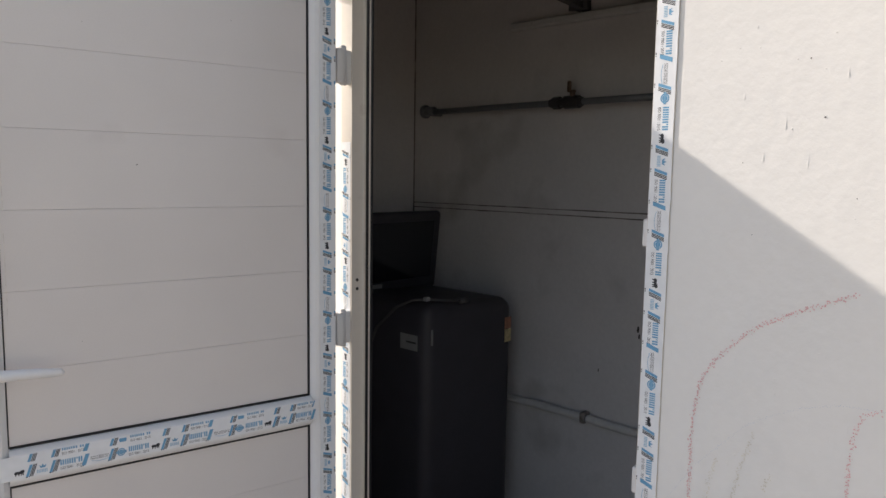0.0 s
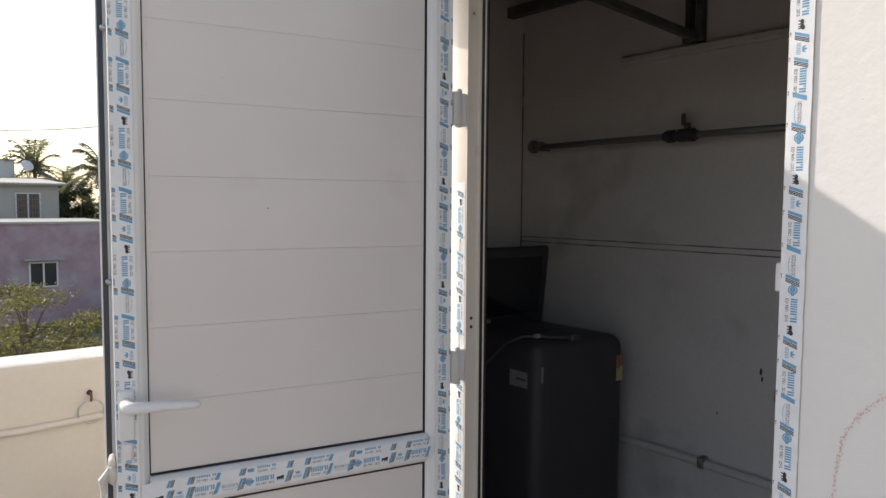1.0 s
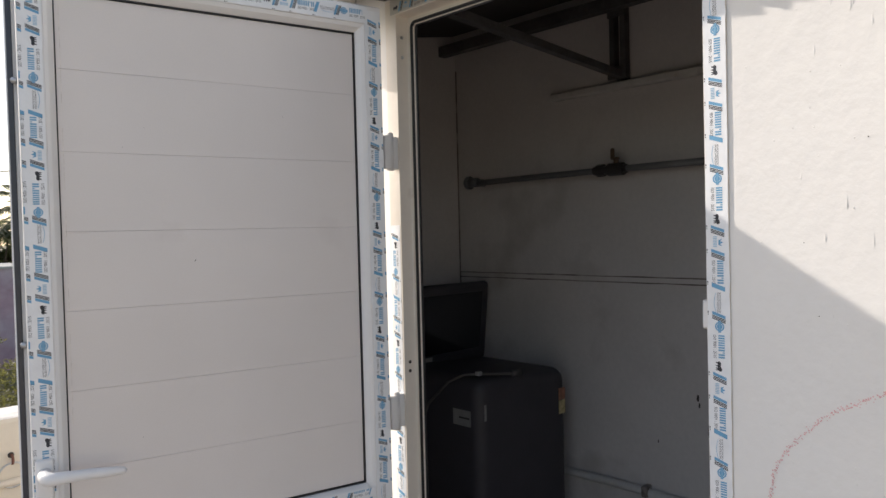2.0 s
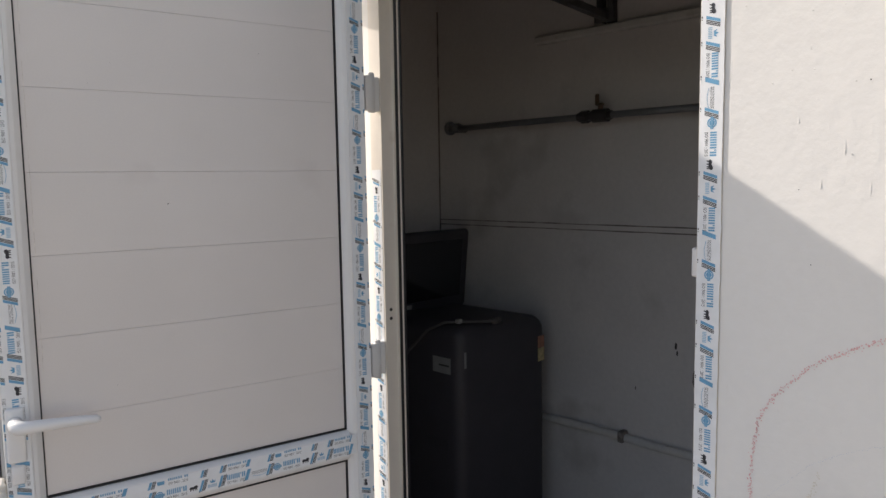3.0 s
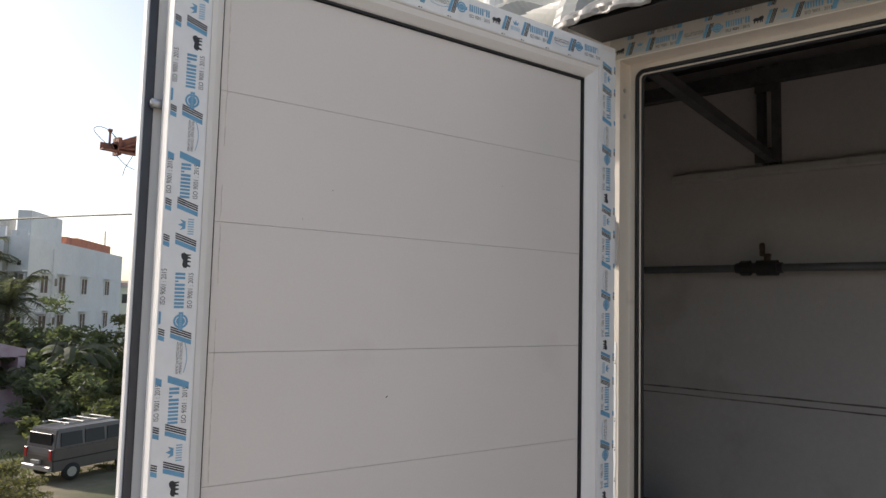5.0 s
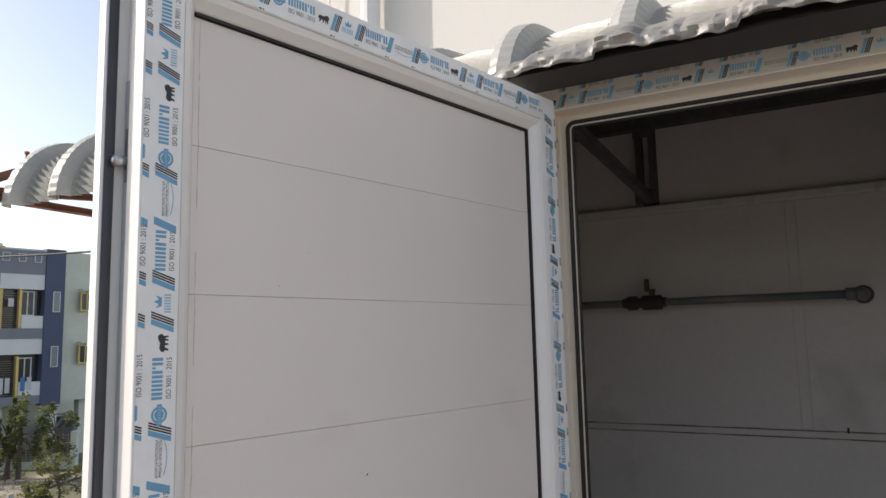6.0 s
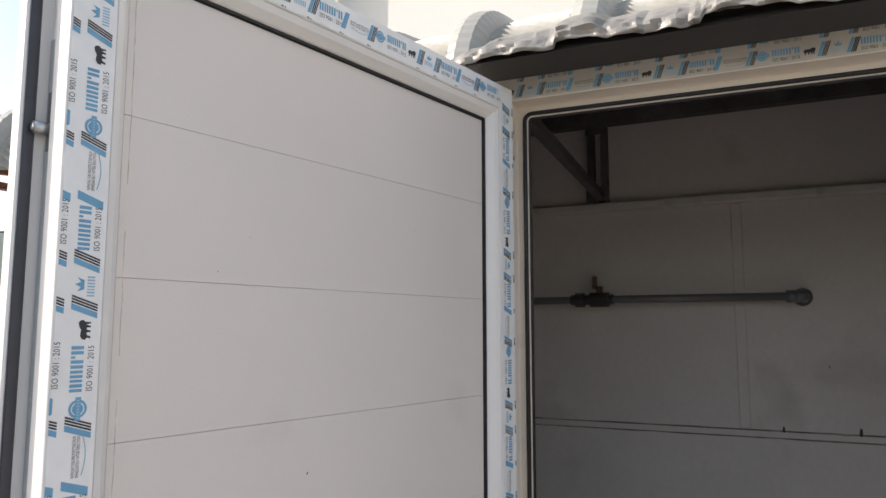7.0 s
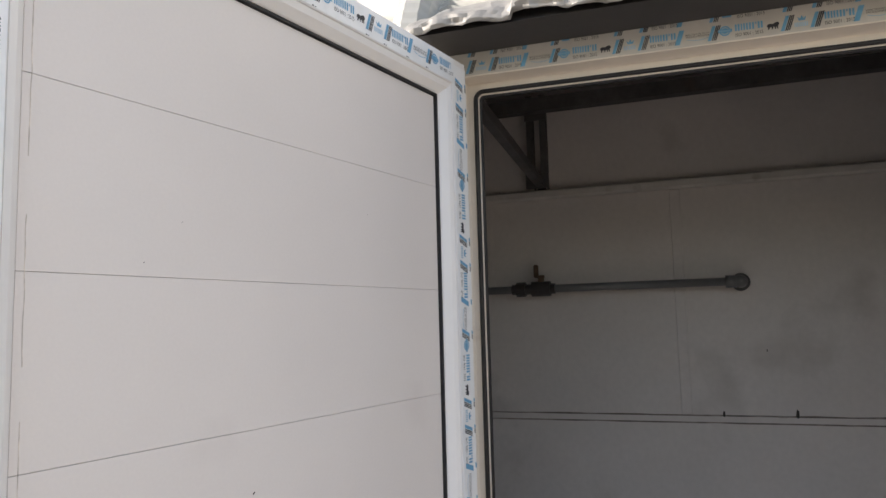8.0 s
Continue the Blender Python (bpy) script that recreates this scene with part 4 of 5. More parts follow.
tube(bm := bmesh.new(), [(XP, -0.465, ZP), (XP + 0.006, -0.482, ZP), (XP + 0.022, -0.49, ZP), (XB, -0.49, ZP)], 0.0185, 14)
part("elbow", bm, PIPE_GREY, pipe, "grey wall elbow", True)
rod(bm := bmesh.new(), (XB - 0.014, -0.49, ZP), (XB, -0.49, ZP), 0.027, 20)
part("wall_flange", bm, PIPE_GREY, pipe, "round wall flange", True)
tube(bm := bmesh.new(), [(XP, 0.835, ZP), (XB, 0.835, ZP)], 0.018, 12)
part("elbow", bm, PIPE_GREY, pipe, "", True)
valve = part("valve_body", rod(bmesh.new(), (XP, 0.075, ZP), (XP, 0.135, ZP), 0.024, 18), VALVE_BLACK, pipe, "dark ball valve")
for y0, y1, r in ((0.155, 0.185, 0.0235), (0.185, 0.2, 0.0165), (0.135, 0.155, 0.0165), (0.06, 0.075, 0.0165)):
    part("union_nut", rod(bmesh.new(), (XP, y0, ZP), (XP, y1, ZP), r, 8), VALVE_BLACK, valve, "dark union nut")
rod(bm := bmesh.new(), (XP, 0.105, ZP + 0.02), (XP, 0.105, ZP + 0.036), 0.01, 10)
box(bm, (XP - 0.007, 0.094, ZP + 0.034), (XP + 0.007, 0.116, ZP + 0.044), 0.002)
box(bm, (XP - 0.006, 0.112, ZP + 0.036), (XP + 0.006, 0.128, ZP + 0.078), 0.004)
part("valve_lever", bm, BRONZE, valve, "brown lever")

bracket = thing("roof_bracket", "dark angle iron roof truss resting on the ledge", "truss")
XK = 1.286
part("bottom_chord", angle_iron(bmesh.new(), (1.325, 0.088, 1.9885), (0.27, 0.062, 2.046), 0.026, 0.005, (0, 0, 1)), DARK_STEEL, bracket)
for y in (0.076, 0.120):
    bm = boxed((XK, y, 1.9875), (XK + 0.005, y + 0.020, 2.30))
    box(bm, (XK + 0.005, y, 1.9875), (XK + 0.034, y + 0.004, 2.30))
    part("upright", bm, DARK_STEEL, bracket)
part("gusset", boxed((XK - 0.006, 0.070, 1.9875), (XK - 0.0005, 0.146, 2.035)), DARK_STEEL, bracket)
part("top_plate", boxed((XK - 0.006, 0.072, 2.215), (XK - 0.0005, 0.144, 2.24)), DARK_STEEL, bracket)

# ---- washing machine ----
wm = thing("washing_machine", "black top-loading washing machine with its lid raised", "washing machine")
X0, X1, YA, YB, ZW = 0.715, 1.205, 0.30, 0.83, 0.912
bm = boxed((X0, YA, 0.04), (X1, YB, 0.925), 0.05, seg=6)
for v in bm.verts:
    if v.co.z > 0.8:
        v.co.z += 0.018 * (1 - (v.co.x - X0) / (X1 - X0)) - 0.012 * max(0, (v.co.x - X1 + 0.15) / 0.15)
cab = part("cabinet", bm, BLACK_METAL, wm, "", True)
bm = boxed((X0 + 0.045, YA + 0.045, 0.918), (X1 - 0.05, YB - 0.12, 0.938), 0.008, pose(0, 0, 0.006, 0, 1.8, 0), seg=3)
part("tub_rim", bm, GLASS_LID, wm, "", True)
lid_m = pose((X0 + X1) / 2, YB - 0.10, ZW, 6, 0, 0)
lid = part("lid", boxed((-0.235, -0.016, -0.005), (0.235, 0.022, 0.325), 0.018, lid_m, seg=4), BLACK_PLASTIC, wm, "raised black lid", True)
part("lid_glass", boxed((-0.19, -0.0185, 0.05), (0.19, -0.0165, 0.285), 0.001, lid_m), GLASS_LID, lid)
part("lid_label", boxed((-0.20, -0.0195, 0.022), (-0.08, -0.0165, 0.042), 0.0005, lid_m), STICKER, lid, "pale printed strip")
part("control_panel", boxed((X0 + 0.01, YB - 0.09, ZW - 0.005), (X1 - 0.01, YB - 0.004, ZW + 0.07), 0.015, seg=3), BLACK_PLASTIC, wm, "", True)
part("spec_label", boxed((X0 - 0.0016, 0.345, 0.775), (X0 - 0.0004, 0.43, 0.83), 0.0003), STICKER, cab, "pale rating label")
part("label_print", boxed((X0 - 0.0026, 0.352, 0.80), (X0 - 0.0017, 0.40, 0.806)), SPECK, cab)
part("corner_tag", boxed((X0 + 0.018, YA - 0.0016, 0.80), (X0 + 0.028, YA - 0.0004, 0.855)), STICKER, cab)
part("rating_sticker", boxed((X1 - 0.060, YA - 0.0016, 0.745), (X1 - 0.022, YA - 0.0004, 0.795)), STICKER_YELLOW, cab, "worn energy sticker")
part("rating_sticker", boxed((X1 - 0.060, YA - 0.0016, 0.797), (X1 - 0.022, YA - 0.0004, 0.842)), STICKER_RED, cab, "worn red sticker")
part("badge", boxed((X0 - 0.0016, 0.36, 0.50), (X0 - 0.0004, 0.47, 0.54), 0.0003), BLACK_PLASTIC, cab)
for x in (X0 + 0.06, X1 - 0.06):
    for y in (YA + 0.06, YB - 0.06):
        part("foot", rod(bmesh.new(), (x, y, 0.0), (x, y, 0.045), 0.022, 12), TYRE, wm)
hose = thing("inlet_hose", "grey inlet hose draped over the washing machine", "hose")
part("tube", tube(bmesh.new(), [(0.70, 0.70, 0.0), (0.695, 0.68, 0.40), (0.70, 0.63, 0.66), (0.70, 0.54, 0.83), (0.703, 0.44, 0.92), (0.712, 0.37, 0.953), (0.74, 0.33, 0.957), (0.80, 0.318, 0.949), (0.88, 0.32, 0.938), (0.92, 0.325, 0.933)], 0.0046, 10), HOSE, hose, "", True)
part("connector", rod(bmesh.new(), (0.905, 0.322, 0.934), (0.955, 0.33, 0.930), 0.012, 12), HOSE, hose, "", True)
part("tag", boxed((0.728, 0.318, 0.952), (0.748, 0.335, 0.9665), 0.002), STICKER, hose)


# ---- the neighbourhood beyond the parapet ----
def polar(az, d):
    return Vector((-1.05 + d * math.cos(radians(az)), -0.7 + d * math.sin(radians(az))))


def window(parent, m, w, h, panes=2, glass=None, frame_mat=None, grille=False, hood=0.0, hood_mat=None, deep=0.12):
    """A window in the x-z plane of m, facing -y: frame, panes, grille, hood."""
    fm = frame_mat or FACADE_WHITE
    bm = bmesh.new()
    t = min(0.07, w * 0.08)
    for lo, hi in (((-w / 2, -0.04, 0), (-w / 2 + t, 0.02, h)), ((w / 2 - t, -0.04, 0), (w / 2, 0.02, h)), ((-w / 2 + t, -0.04, h - t), (w / 2 - t, 0.02, h)), ((-w / 2 + t, -0.04, 0), (w / 2 - t, 0.02, t))):
        box(bm, lo, hi, 0, m)
    for i in range(1, panes):
        x = -w / 2 + w * i / panes
        box(bm, (x - t / 2, -0.035, t), (x + t / 2, 0.018, h - t), 0, m)
    fr = part("window_frame", bm, fm, parent)
    for i in range(panes):
        a, b = -w / 2 + w * i / panes + t * 0.6, -w / 2 + w * (i + 1) / panes - t * 0.6
        part("pane", boxed((a, -0.016, t), (b, -0.010, h - t), 0, m), glass or WINDOW_DARK, fr)
    if grille:
        bm = bmesh.new()
        k = max(4, int(w / 0.14))
        for i in range(1, k):
            x = -w / 2 + w * i / k
            box(bm, (x - 0.012, -0.07, t), (x + 0.012, -0.055, h - t), 0, m)
        for i in range(1, 4):
            box(bm, (-w / 2, -0.075, h * i / 4 - 0.012), (w / 2, -0.06, h * i / 4 + 0.012), 0, m)
        part("grille", bm, GRILLE, fr)
    if hood:
        part("hood", boxed((-w / 2 - 0.2, -hood, h + 0.08), (w / 2 + 0.2, 0, h + 0.16), 0, m), hood_mat or GREY_PLASTER, fr)
    return fr


def face_m(a, b, z=0.0):
    """A frame with x from a to b along a wall foot, y into the wall, z up."""
    d = (Vector(b) - Vector(a)).normalized()
    m = Matrix(((d.x, -d.y, 0), (d.y, d.x, 0), (0, 0, 1))).to_4x4()
    m.translation = (a[0], a[1], z)
    return m


def solid(points, z0, z1):
    bm = bmesh.new()
    a = [bm.verts.new((p[0], p[1], z0)) for p in points]
    b = [bm.verts.new((p[0], p[1], z1)) for p in points]
    for i in range(len(points)):
        bm.faces.new((a[i], a[(i + 1) % len(points)], b[(i + 1) % len(points)], b[i]))
    bm.faces.new(a[::-1])
    bm.faces.new(b)
    return bm


# faded pink house with a grey upper storey behind it
pink = thing("pink_house", "weathered pink plastered house with a side porch", "house")
part("wall", boxed((-14, 35.0, GROUND_Z), (8.4, 42, 0.33)), PINK, pink)
part("coping", boxed((-14.1, 34.9, 0.33), (8.46, 42.1, 0.43)), GREY_PLASTER, pink)
for x in (5.27, 1.0, -5.0):
    window(pink, face_m((x, 34.98), (x + 1, 34.98), -2.55 if x > 3 else -2.3), 1.18, 1.17 if x > 3 else 0.85, 2, WINDOW_DARK, FACADE_WHITE, hood=0.45, hood_mat=GREY_PLASTER)
part("cornice", boxed((-14, 34.93, -0.45), (2.0, 35, -0.38)), GREY_PLASTER, pink)
m = basis((8.41, 35.3, HOUSE_Z), (1, 0, 0), (0, 0, 1))
bm = bmesh.new()
prism(bm, [(0, 2.75), (2.04, 2.7), (2.1, 3.05), (0, 3.6)], m @ Matrix.Translation((0, 0, -3.0)), 3.0)
box(bm, (8.41, 35.3, GROUND_Z), (10.45, 38.3, HOUSE_Z + 1.4))
box(bm, (10.15, 35.3, HOUSE_Z + 1.4), (10.45, 38.3, HOUSE_Z + 2.75))
box(bm, (8.41, 37.6, HOUSE_Z + 1.4), (10.15, 38.3, HOUSE_Z + 2.9))
part("porch", bm, PINK, pink, "pink porch with an open side")
part("plinth", boxed((-14, 34.92, GROUND_Z), (8.43, 34.98, GROUND_Z + 0.5)), PINK, pink)
grey = thing("grey_house", "greyish beige house storey with a corrugated roof edge", "house")
part("wall", boxed((-14, 45, GROUND_Z), (7.9, 52, 2.35)), BEIGE_PLASTER, grey)
bm = bmesh.new()
for i in range(90):
    x = -1.6 + i * 0.11
    tube(bm, [(x, 44.4, 2.30 + 0.03 * (i % 2)), (x, 52, 2.75)], 0.07, 6)
part("corrugated_roof", bm, GREY_PLASTER, grey, "grey corrugated roof")
window(grey, face_m((6.32, 44.97), (7.32, 44.97), 0.32), 1.27, 1.5, 2, CURTAIN, FACADE_WHITE, grille=True)
part("parapet", boxed((-14, 46, 2.36), (3.6, 46.2, 3.0)), GREY_PLASTER, grey)
back = thing("white_flat_roof_house", "white house behind with a brown stair tower", "house")
part("wall", boxed((-16, 60, GROUND_Z), (7.9, 68, 4.36)), WHITE_PLASTER, back)
part("stair_tower", boxed((-0.6, 60.5, 4.362), (4.1, 64, 6.5)), BROWN_TANK, back, "brown brick stair tower")
part("ledge", boxed((-16, 59.8, 4.3), (8.0, 60, 4.42)), GREY_PLASTER, back)
window(back, face_m((2.9, 59.97), (3.9, 59.97), 3.0), 1.1, 1.1, 3, WINDOW_DARK, FACADE_WHITE)
dish = thing("satellite_dish", "white satellite dish on a rooftop", "satellite dish")
bm = bmesh.new()
bmesh.ops.create_uvsphere(bm, u_segments=16, v_segments=8, radius=0.42, matrix=pose(8.0, 55.4, 3.8, 60, 0, 20) @ Matrix.Diagonal((1, 1, 0.25, 1)))
bmesh.ops.delete(bm, geom=[v for v in bm.verts if v.co.z > 4.5], context="VERTS")
part("bowl", bm, WHITE_DISH, dish)
part("mast", rod(bmesh.new(), (8.0, 55.6, 2.0), (8.0, 55.5, 4.1), 0.05, 8), STEEL, dish)
single("roof_room", boxed((4.0, 53, GROUND_Z), (9.2, 58, 2.9)), GREY_PLASTER, "low grey flat-roofed room between houses", "house")

# white apartment block
wb = thing("white_apartment_house", "white three-storey apartment house with roof clutter", "apartment house")
C, D = polar(72.51, 50.3), polar(66.55, 70)
A = polar(75.98, 53.3)
m = face_m(C, D, HOUSE_Z)
L = (D - C).length
part("wall", solid([A, C, D, polar(67.6, 82), A + Vector((3.0, 12.0))], GROUND_Z, HOUSE_Z + 9.15), WHITE_PLASTER, wb)
m2 = face_m(A, C, HOUSE_Z)
l2 = (C - A).length
# wall recess drawn as a proud strip, its shade given as grey
part("shaft", boxed((l2 * 0.60, -0.12, 0), (l2 * 0.66, -0.002, 9.1), 0, m2), GREY_PLASTER, wb, "grey strip standing in for a shaded wall recess")
part("roof_parapet", boxed((0.02, 0.02, 9.15), (l2 * 0.58, 0.14, 9.75), 0, m2), WHITE_PLASTER, wb)
part("roof_parapet", boxed((l2 * 0.68, 0.02, 9.15), (l2 - 0.2, 0.14, 9.5), 0, m2), WHITE_PLASTER, wb)
part("roof_tank", rod(bmesh.new(), m2 @ Vector((l2 * 0.34, 1.2, 9.15)), m2 @ Vector((l2 * 0.34, 1.2, 10.3)), 0.5, 16), GREY_PLASTER, wb, "grey rooftop water tank")
part("roof_room", boxed((0.3, 0.1, 9.15), (5.6, 0.9, 10.75), 0, m), WHITE_PLASTER, wb, "rooftop water tank room")
part("roof_clutter", boxed((7.5, 0.4, 9.15), (10.0, 1.2, 9.75), 0, m), ORANGE, wb, "orange stacked roof clutter")
part("roof_clutter", boxed((10.5, 0.6, 9.15), (19.0, 1.6, 9.9), 0, m), ORANGE, wb)
part("rooftop_rod", rod(bmesh.new(), m @ Vector((18.8, 1, 9.15)), m @ Vector((18.6, 1, 11.2)), 0.05, 6), GRILLE, wb)
for z in (5.6, 3.0, 0.6):
    for x in (2.6, 5.8, 10.5, 16.3):
        window(wb, m @ Matrix.Translation((x, -0.03, z)), 1.35, 1.25, 2, CURTAIN, FACADE_WHITE, hood=0.4, hood_mat=WHITE_PLASTER)
    window(wb, m @ Matrix.Translation((4.6, -0.03, z + 0.5)), 0.6, 0.6, 1, WINDOW_DARK, FACADE_WHITE)
    for x in (0.4, 0.86):
        window(wb, m2 @ Matrix.Translation((l2 * x, -0.03, z)), 0.85, 1.25, 2, CURTAIN, FACADE_WHITE, hood=0.4, hood_mat=WHITE_PLASTER)
    window(wb, m2 @ Matrix.Translation((l2 * 0.86, -0.03, z + 1.7)), 0.35, 0.35, 1, WINDOW_DARK, FACADE_WHITE)
part("drain_pipe", rod(bmesh.new(), m @ Vector((3.9, -0.1, 0)), m @ Vector((3.9, -0.1, 8.6)), 0.06, 8), WHITE_PLASTER, wb)

# yellow, slate and navy house
yh = thing("yellow_house", "yellow and slate grey house with grilled balconies", "house")
P1, P2, P3, P4 = polar(64.35, 43.7), polar(62.4, 41.0), polar(58.1, 42.3), polar(56.0, 44.0)
P5, P6 = P4 + Vector((3, 9)), P1 + Vector((4, 9))
zl, zt = -1.3, 6.55


part("body", solid([P2 + Vector((0.1, 0.5)), P3 + Vector((0, 0.5)), P4, P5, P6, P1 + Vector((0.1, 0.1))], zl, zt), PALE_GREEN, yh, "pale cream rear and side walls")
my = face_m(P1, P2, 0)
ly = (P2 - P1).length
part("yellow_wall", boxed((0.12, 0, zl), (ly - 0.02, 0.5, zt), 0, my), YELLOW, yh, "yellow clad bay")
for i in range(24):
    part("cladding_board", boxed((0.14, -0.025, zl + 0.05 + i * 0.325), (ly - 0.04, -0.002, zl + 0.05 + i * 0.325 + 0.305), 0, my), YELLOW, yh)
bm = bmesh.new()
box(bm, (-0.08, -0.22, zl), (0.11, 0.3, zt + 0.1), 0, my)
box(bm, (0.11, -0.22, zt - 0.06), (ly + 0.1, 0.3, zt + 0.1), 0, my)
box(bm, (0.11, -0.12, zl + 4.55), (ly, 0.0, zl + 4.63), 0, my)
box(bm, (0.11, -0.12, zl + 2.1), (ly, 0.0, zl + 2.18), 0, my)
part("white_surround", bm, FACADE_WHITE, yh, "white frame round the bay")
for z in (zl + 1.0, zl + 3.95):
    window(yh, my @ Matrix.Translation((ly * 0.62, -0.04, z)), 1.15, 1.25, 2, WINDOW_BLUE, FACADE_WHITE)
mf = face_m(P2, P3, 0)
lf = (P3 - P2).length
bm = bmesh.new()
box(bm, (0.0, 0, zl), (0.3, 0.5, zt - 0.15), 0, mf)
for z0, z1 in ((5.2, zt - 0.15), (1.95, 2.47), (zl, -0.87)):
    box(bm, (0.3, 0, z0), (lf - 0.98, 0.5, z1), 0, mf)
part("slate_frame", bm, SLATE, yh, "slate grey facade frame")
for x0, z0, z1 in ((0.3, 4.43, 5.197), (0.3, 1.18, 1.947), (1.38, 2.473, 3.1), (1.38, -0.867, -0.2)):
    part("white_band", boxed((x0, 0.03, z0), (lf - 0.98, 0.45, z1), 0, mf), FACADE_WHITE, yh, "white balcony band")
part("balcony_recess", boxed((0.3, 0.4, -0.86), (lf - 0.98, 0.495, 5.0), 0, mf), WINDOW_DARK, yh, "dark recessed balconies")
for z in (-0.85, 2.49):
    bm = bmesh.new()
    for i in range(16):
        box(bm, (0.32, 0.08, z + 0.06 + i * 0.11), (1.22, 0.1, z + 0.075 + i * 0.11), 0, mf)
    part("grille", bm, GRILLE, yh)
    part("post", boxed((1.24, 0.05, z), (1.36, 0.3, z + 1.93), 0, mf), YELLOW, yh, "yellow post")
    window(yh, mf @ Matrix.Translation((1.74, 0.36, z + 0.62)), 0.66, 1.25, 2, WINDOW_DARK, FACADE_WHITE)
part("laundry", boxed((0.72, 0.02, 3.55), (0.98, 0.045, 3.95), 0.01, mf), CLOTH_WHITE, yh, "hung laundry")
for i, (x, mat) in enumerate(((0.45, CLOTH_WHITE), (0.75, CLOTH_WHITE), (1.45, CLOTH_BLUE), (1.75, CLOTH_WHITE))):
    part("laundry", boxed((x, 0.0, -0.72 + 0.05 * i), (x + 0.22, 0.025, 0.05), 0.01, mf), mat, yh, "hung laundry")
part("navy_band", boxed((lf - 0.97, -0.06, zl - 0.1), (lf, 0.45, zt), 0, mf), NAVY, yh, "navy blue corner band")
for z in (zl + 2.2, zl + 5.0):
    window(yh, mf @ Matrix.Translation((lf - 0.42, -0.1, z - 0.4)), 0.36, 1.05, 1, WINDOW_BLUE, FACADE_WHITE)
for x in (0.5, 1.25, 2.0):
    window(yh, mf @ Matrix.Translation((x, -0.03, zt - 0.75)), 0.34, 0.42, 1, SLATE, FACADE_WHITE)
ms = face_m(P3, P4, 0)
for z in (zl + 1.9, zl + 4.7):
    window(yh, ms @ Matrix.Translation((1.55, -0.03, z)), 0.9, 1.0, 2, WINDOW_DARK, YELLOW, hood=0.35, hood_mat=PALE_GREEN)
for p in (P1 + Vector((0.4, -0.2)), P2 + Vector((0.6, 0.5)), P3 + Vector((-0.3, 0.4)), P4 + Vector((-0.5, 0.5))):
    part("stilt", boxed((p.x, p.y, GROUND_Z), (p.x + 0.42, p.y + 0.42, zl + 0.03)), PALE_GREEN, yh, "cream pillar")
part("back_wall", boxed((P1.x + 1.5, P1.y + 4, GROUND_Z), (P4.x + 4, P4.y + 5, zl), 0), PALE_GREEN, yh)
fence = thing("front_fence", "iron railing fence on a low wall", "fence")
FA, FB = Vector((16.7, 37.6)), Vector((20.0, 31.8))
mg = face_m(FA, FB, GROUND_Z)
lg = (FB - FA).length
part("base_wall", boxed((0, 0, 0), (lg, 0.2, 0.35), 0, mg), PALE_GREEN, fence)
for x in (0.0, 1.0, lg - 0.2):
    part("fence_pier", boxed((x, -0.05, 0), (x + 0.28, 0.25, 1.75), 0.02, mg), PALE_GREEN, fence)
for i in range(10):
    part("rail_bar", boxed((0.3, 0.08, 0.45 + 0.12 * i), (lg, 0.11, 0.48 + 0.12 * i), 0, mg), GRILLE, fence)
for i in range(26):
    part("upright_bar", boxed((0.35 + i * lg / 27, 0.09, 0.35), (0.38 + i * lg / 27, 0.12, 1.65), 0, mg), GRILLE, fence)
bm = bmesh.new()
pts = [polar(66.5, 37), polar(60.0, 33), polar(55.0, 38), polar(60, 30.0), polar(66.0, 30.5), polar(68.5, 27.5), polar(71, 30)]
ring_pts = sorted(pts, key=lambda p: math.atan2(p.y - 29, p.x - 14))
bm.faces.new([bm.verts.new((p.x, p.y, GROUND_Z + 0.05)) for p in ring_pts])
single("driveway", bm, DIRT, "pale dirt driveway in front of the houses", "driveway", "structure")

# far low houses on the skyline
for az, d, w, h, mat in ((65.6, 95, 4, 4.2, PALE_GREEN), (66.3, 110, 5, 4.6, BROWN_TANK), (64.9, 105, 3, 5.0, PINK), (88, 90, 14, 6, WHITE_PLASTER),):
    p = polar(az, d)
    far = thing("far_house", "small flat-roofed house far off in haze", "house", group="far houses")
    part("wall", boxed((p.x - w / 2, p.y, GROUND_Z), (p.x + w / 2, p.y + 6, h - 1.5)), mat, far)
    part("roof", boxed((p.x - w / 2 - 0.3, p.y - 0.3, h - 1.5), (p.x + w / 2 + 0.3, p.y + 6.3, h - 1.2)), GREY_PLASTER, far)
    for k in (-0.25, 0.25):
        part("window", boxed((p.x + k * w - 0.5, p.y - 0.05, h - 3.4), (p.x + k * w + 0.5, p.y - 0.003, h - 2.3)), WINDOW_DARK, far)


# ---- trees and scrub ----
def leaves(bm, centre, radius, count, size, rnd, flatness=1.0, long=2.2):
    for _ in range(count):
        d = Vector((rnd.gauss(0, 1), rnd.gauss(0, 1), rnd.gauss(0, 1) * flatness))
        d = d.normalized() * radius * rnd.random() ** 0.4
        p = Vector(centre) + Vector((d.x, d.y, d.z * flatness))
        a = Vector((rnd.uniform(-1, 1), rnd.uniform(-1, 1), rnd.uniform(-0.6, 0.5))).normalized()
        b = a.orthogonal().normalized()
        b.rotate(Matrix.Rotation(rnd.uniform(0, math.tau), 3, a))
        s = size * rnd.uniform(0.6, 1.4)
        vs = [bm.verts.new(p + q) for q in (-a * s * long * 0.5, b * s * 0.4, a * s * long * 0.5, -b * s * 0.4)]
        bm.faces.new(vs)


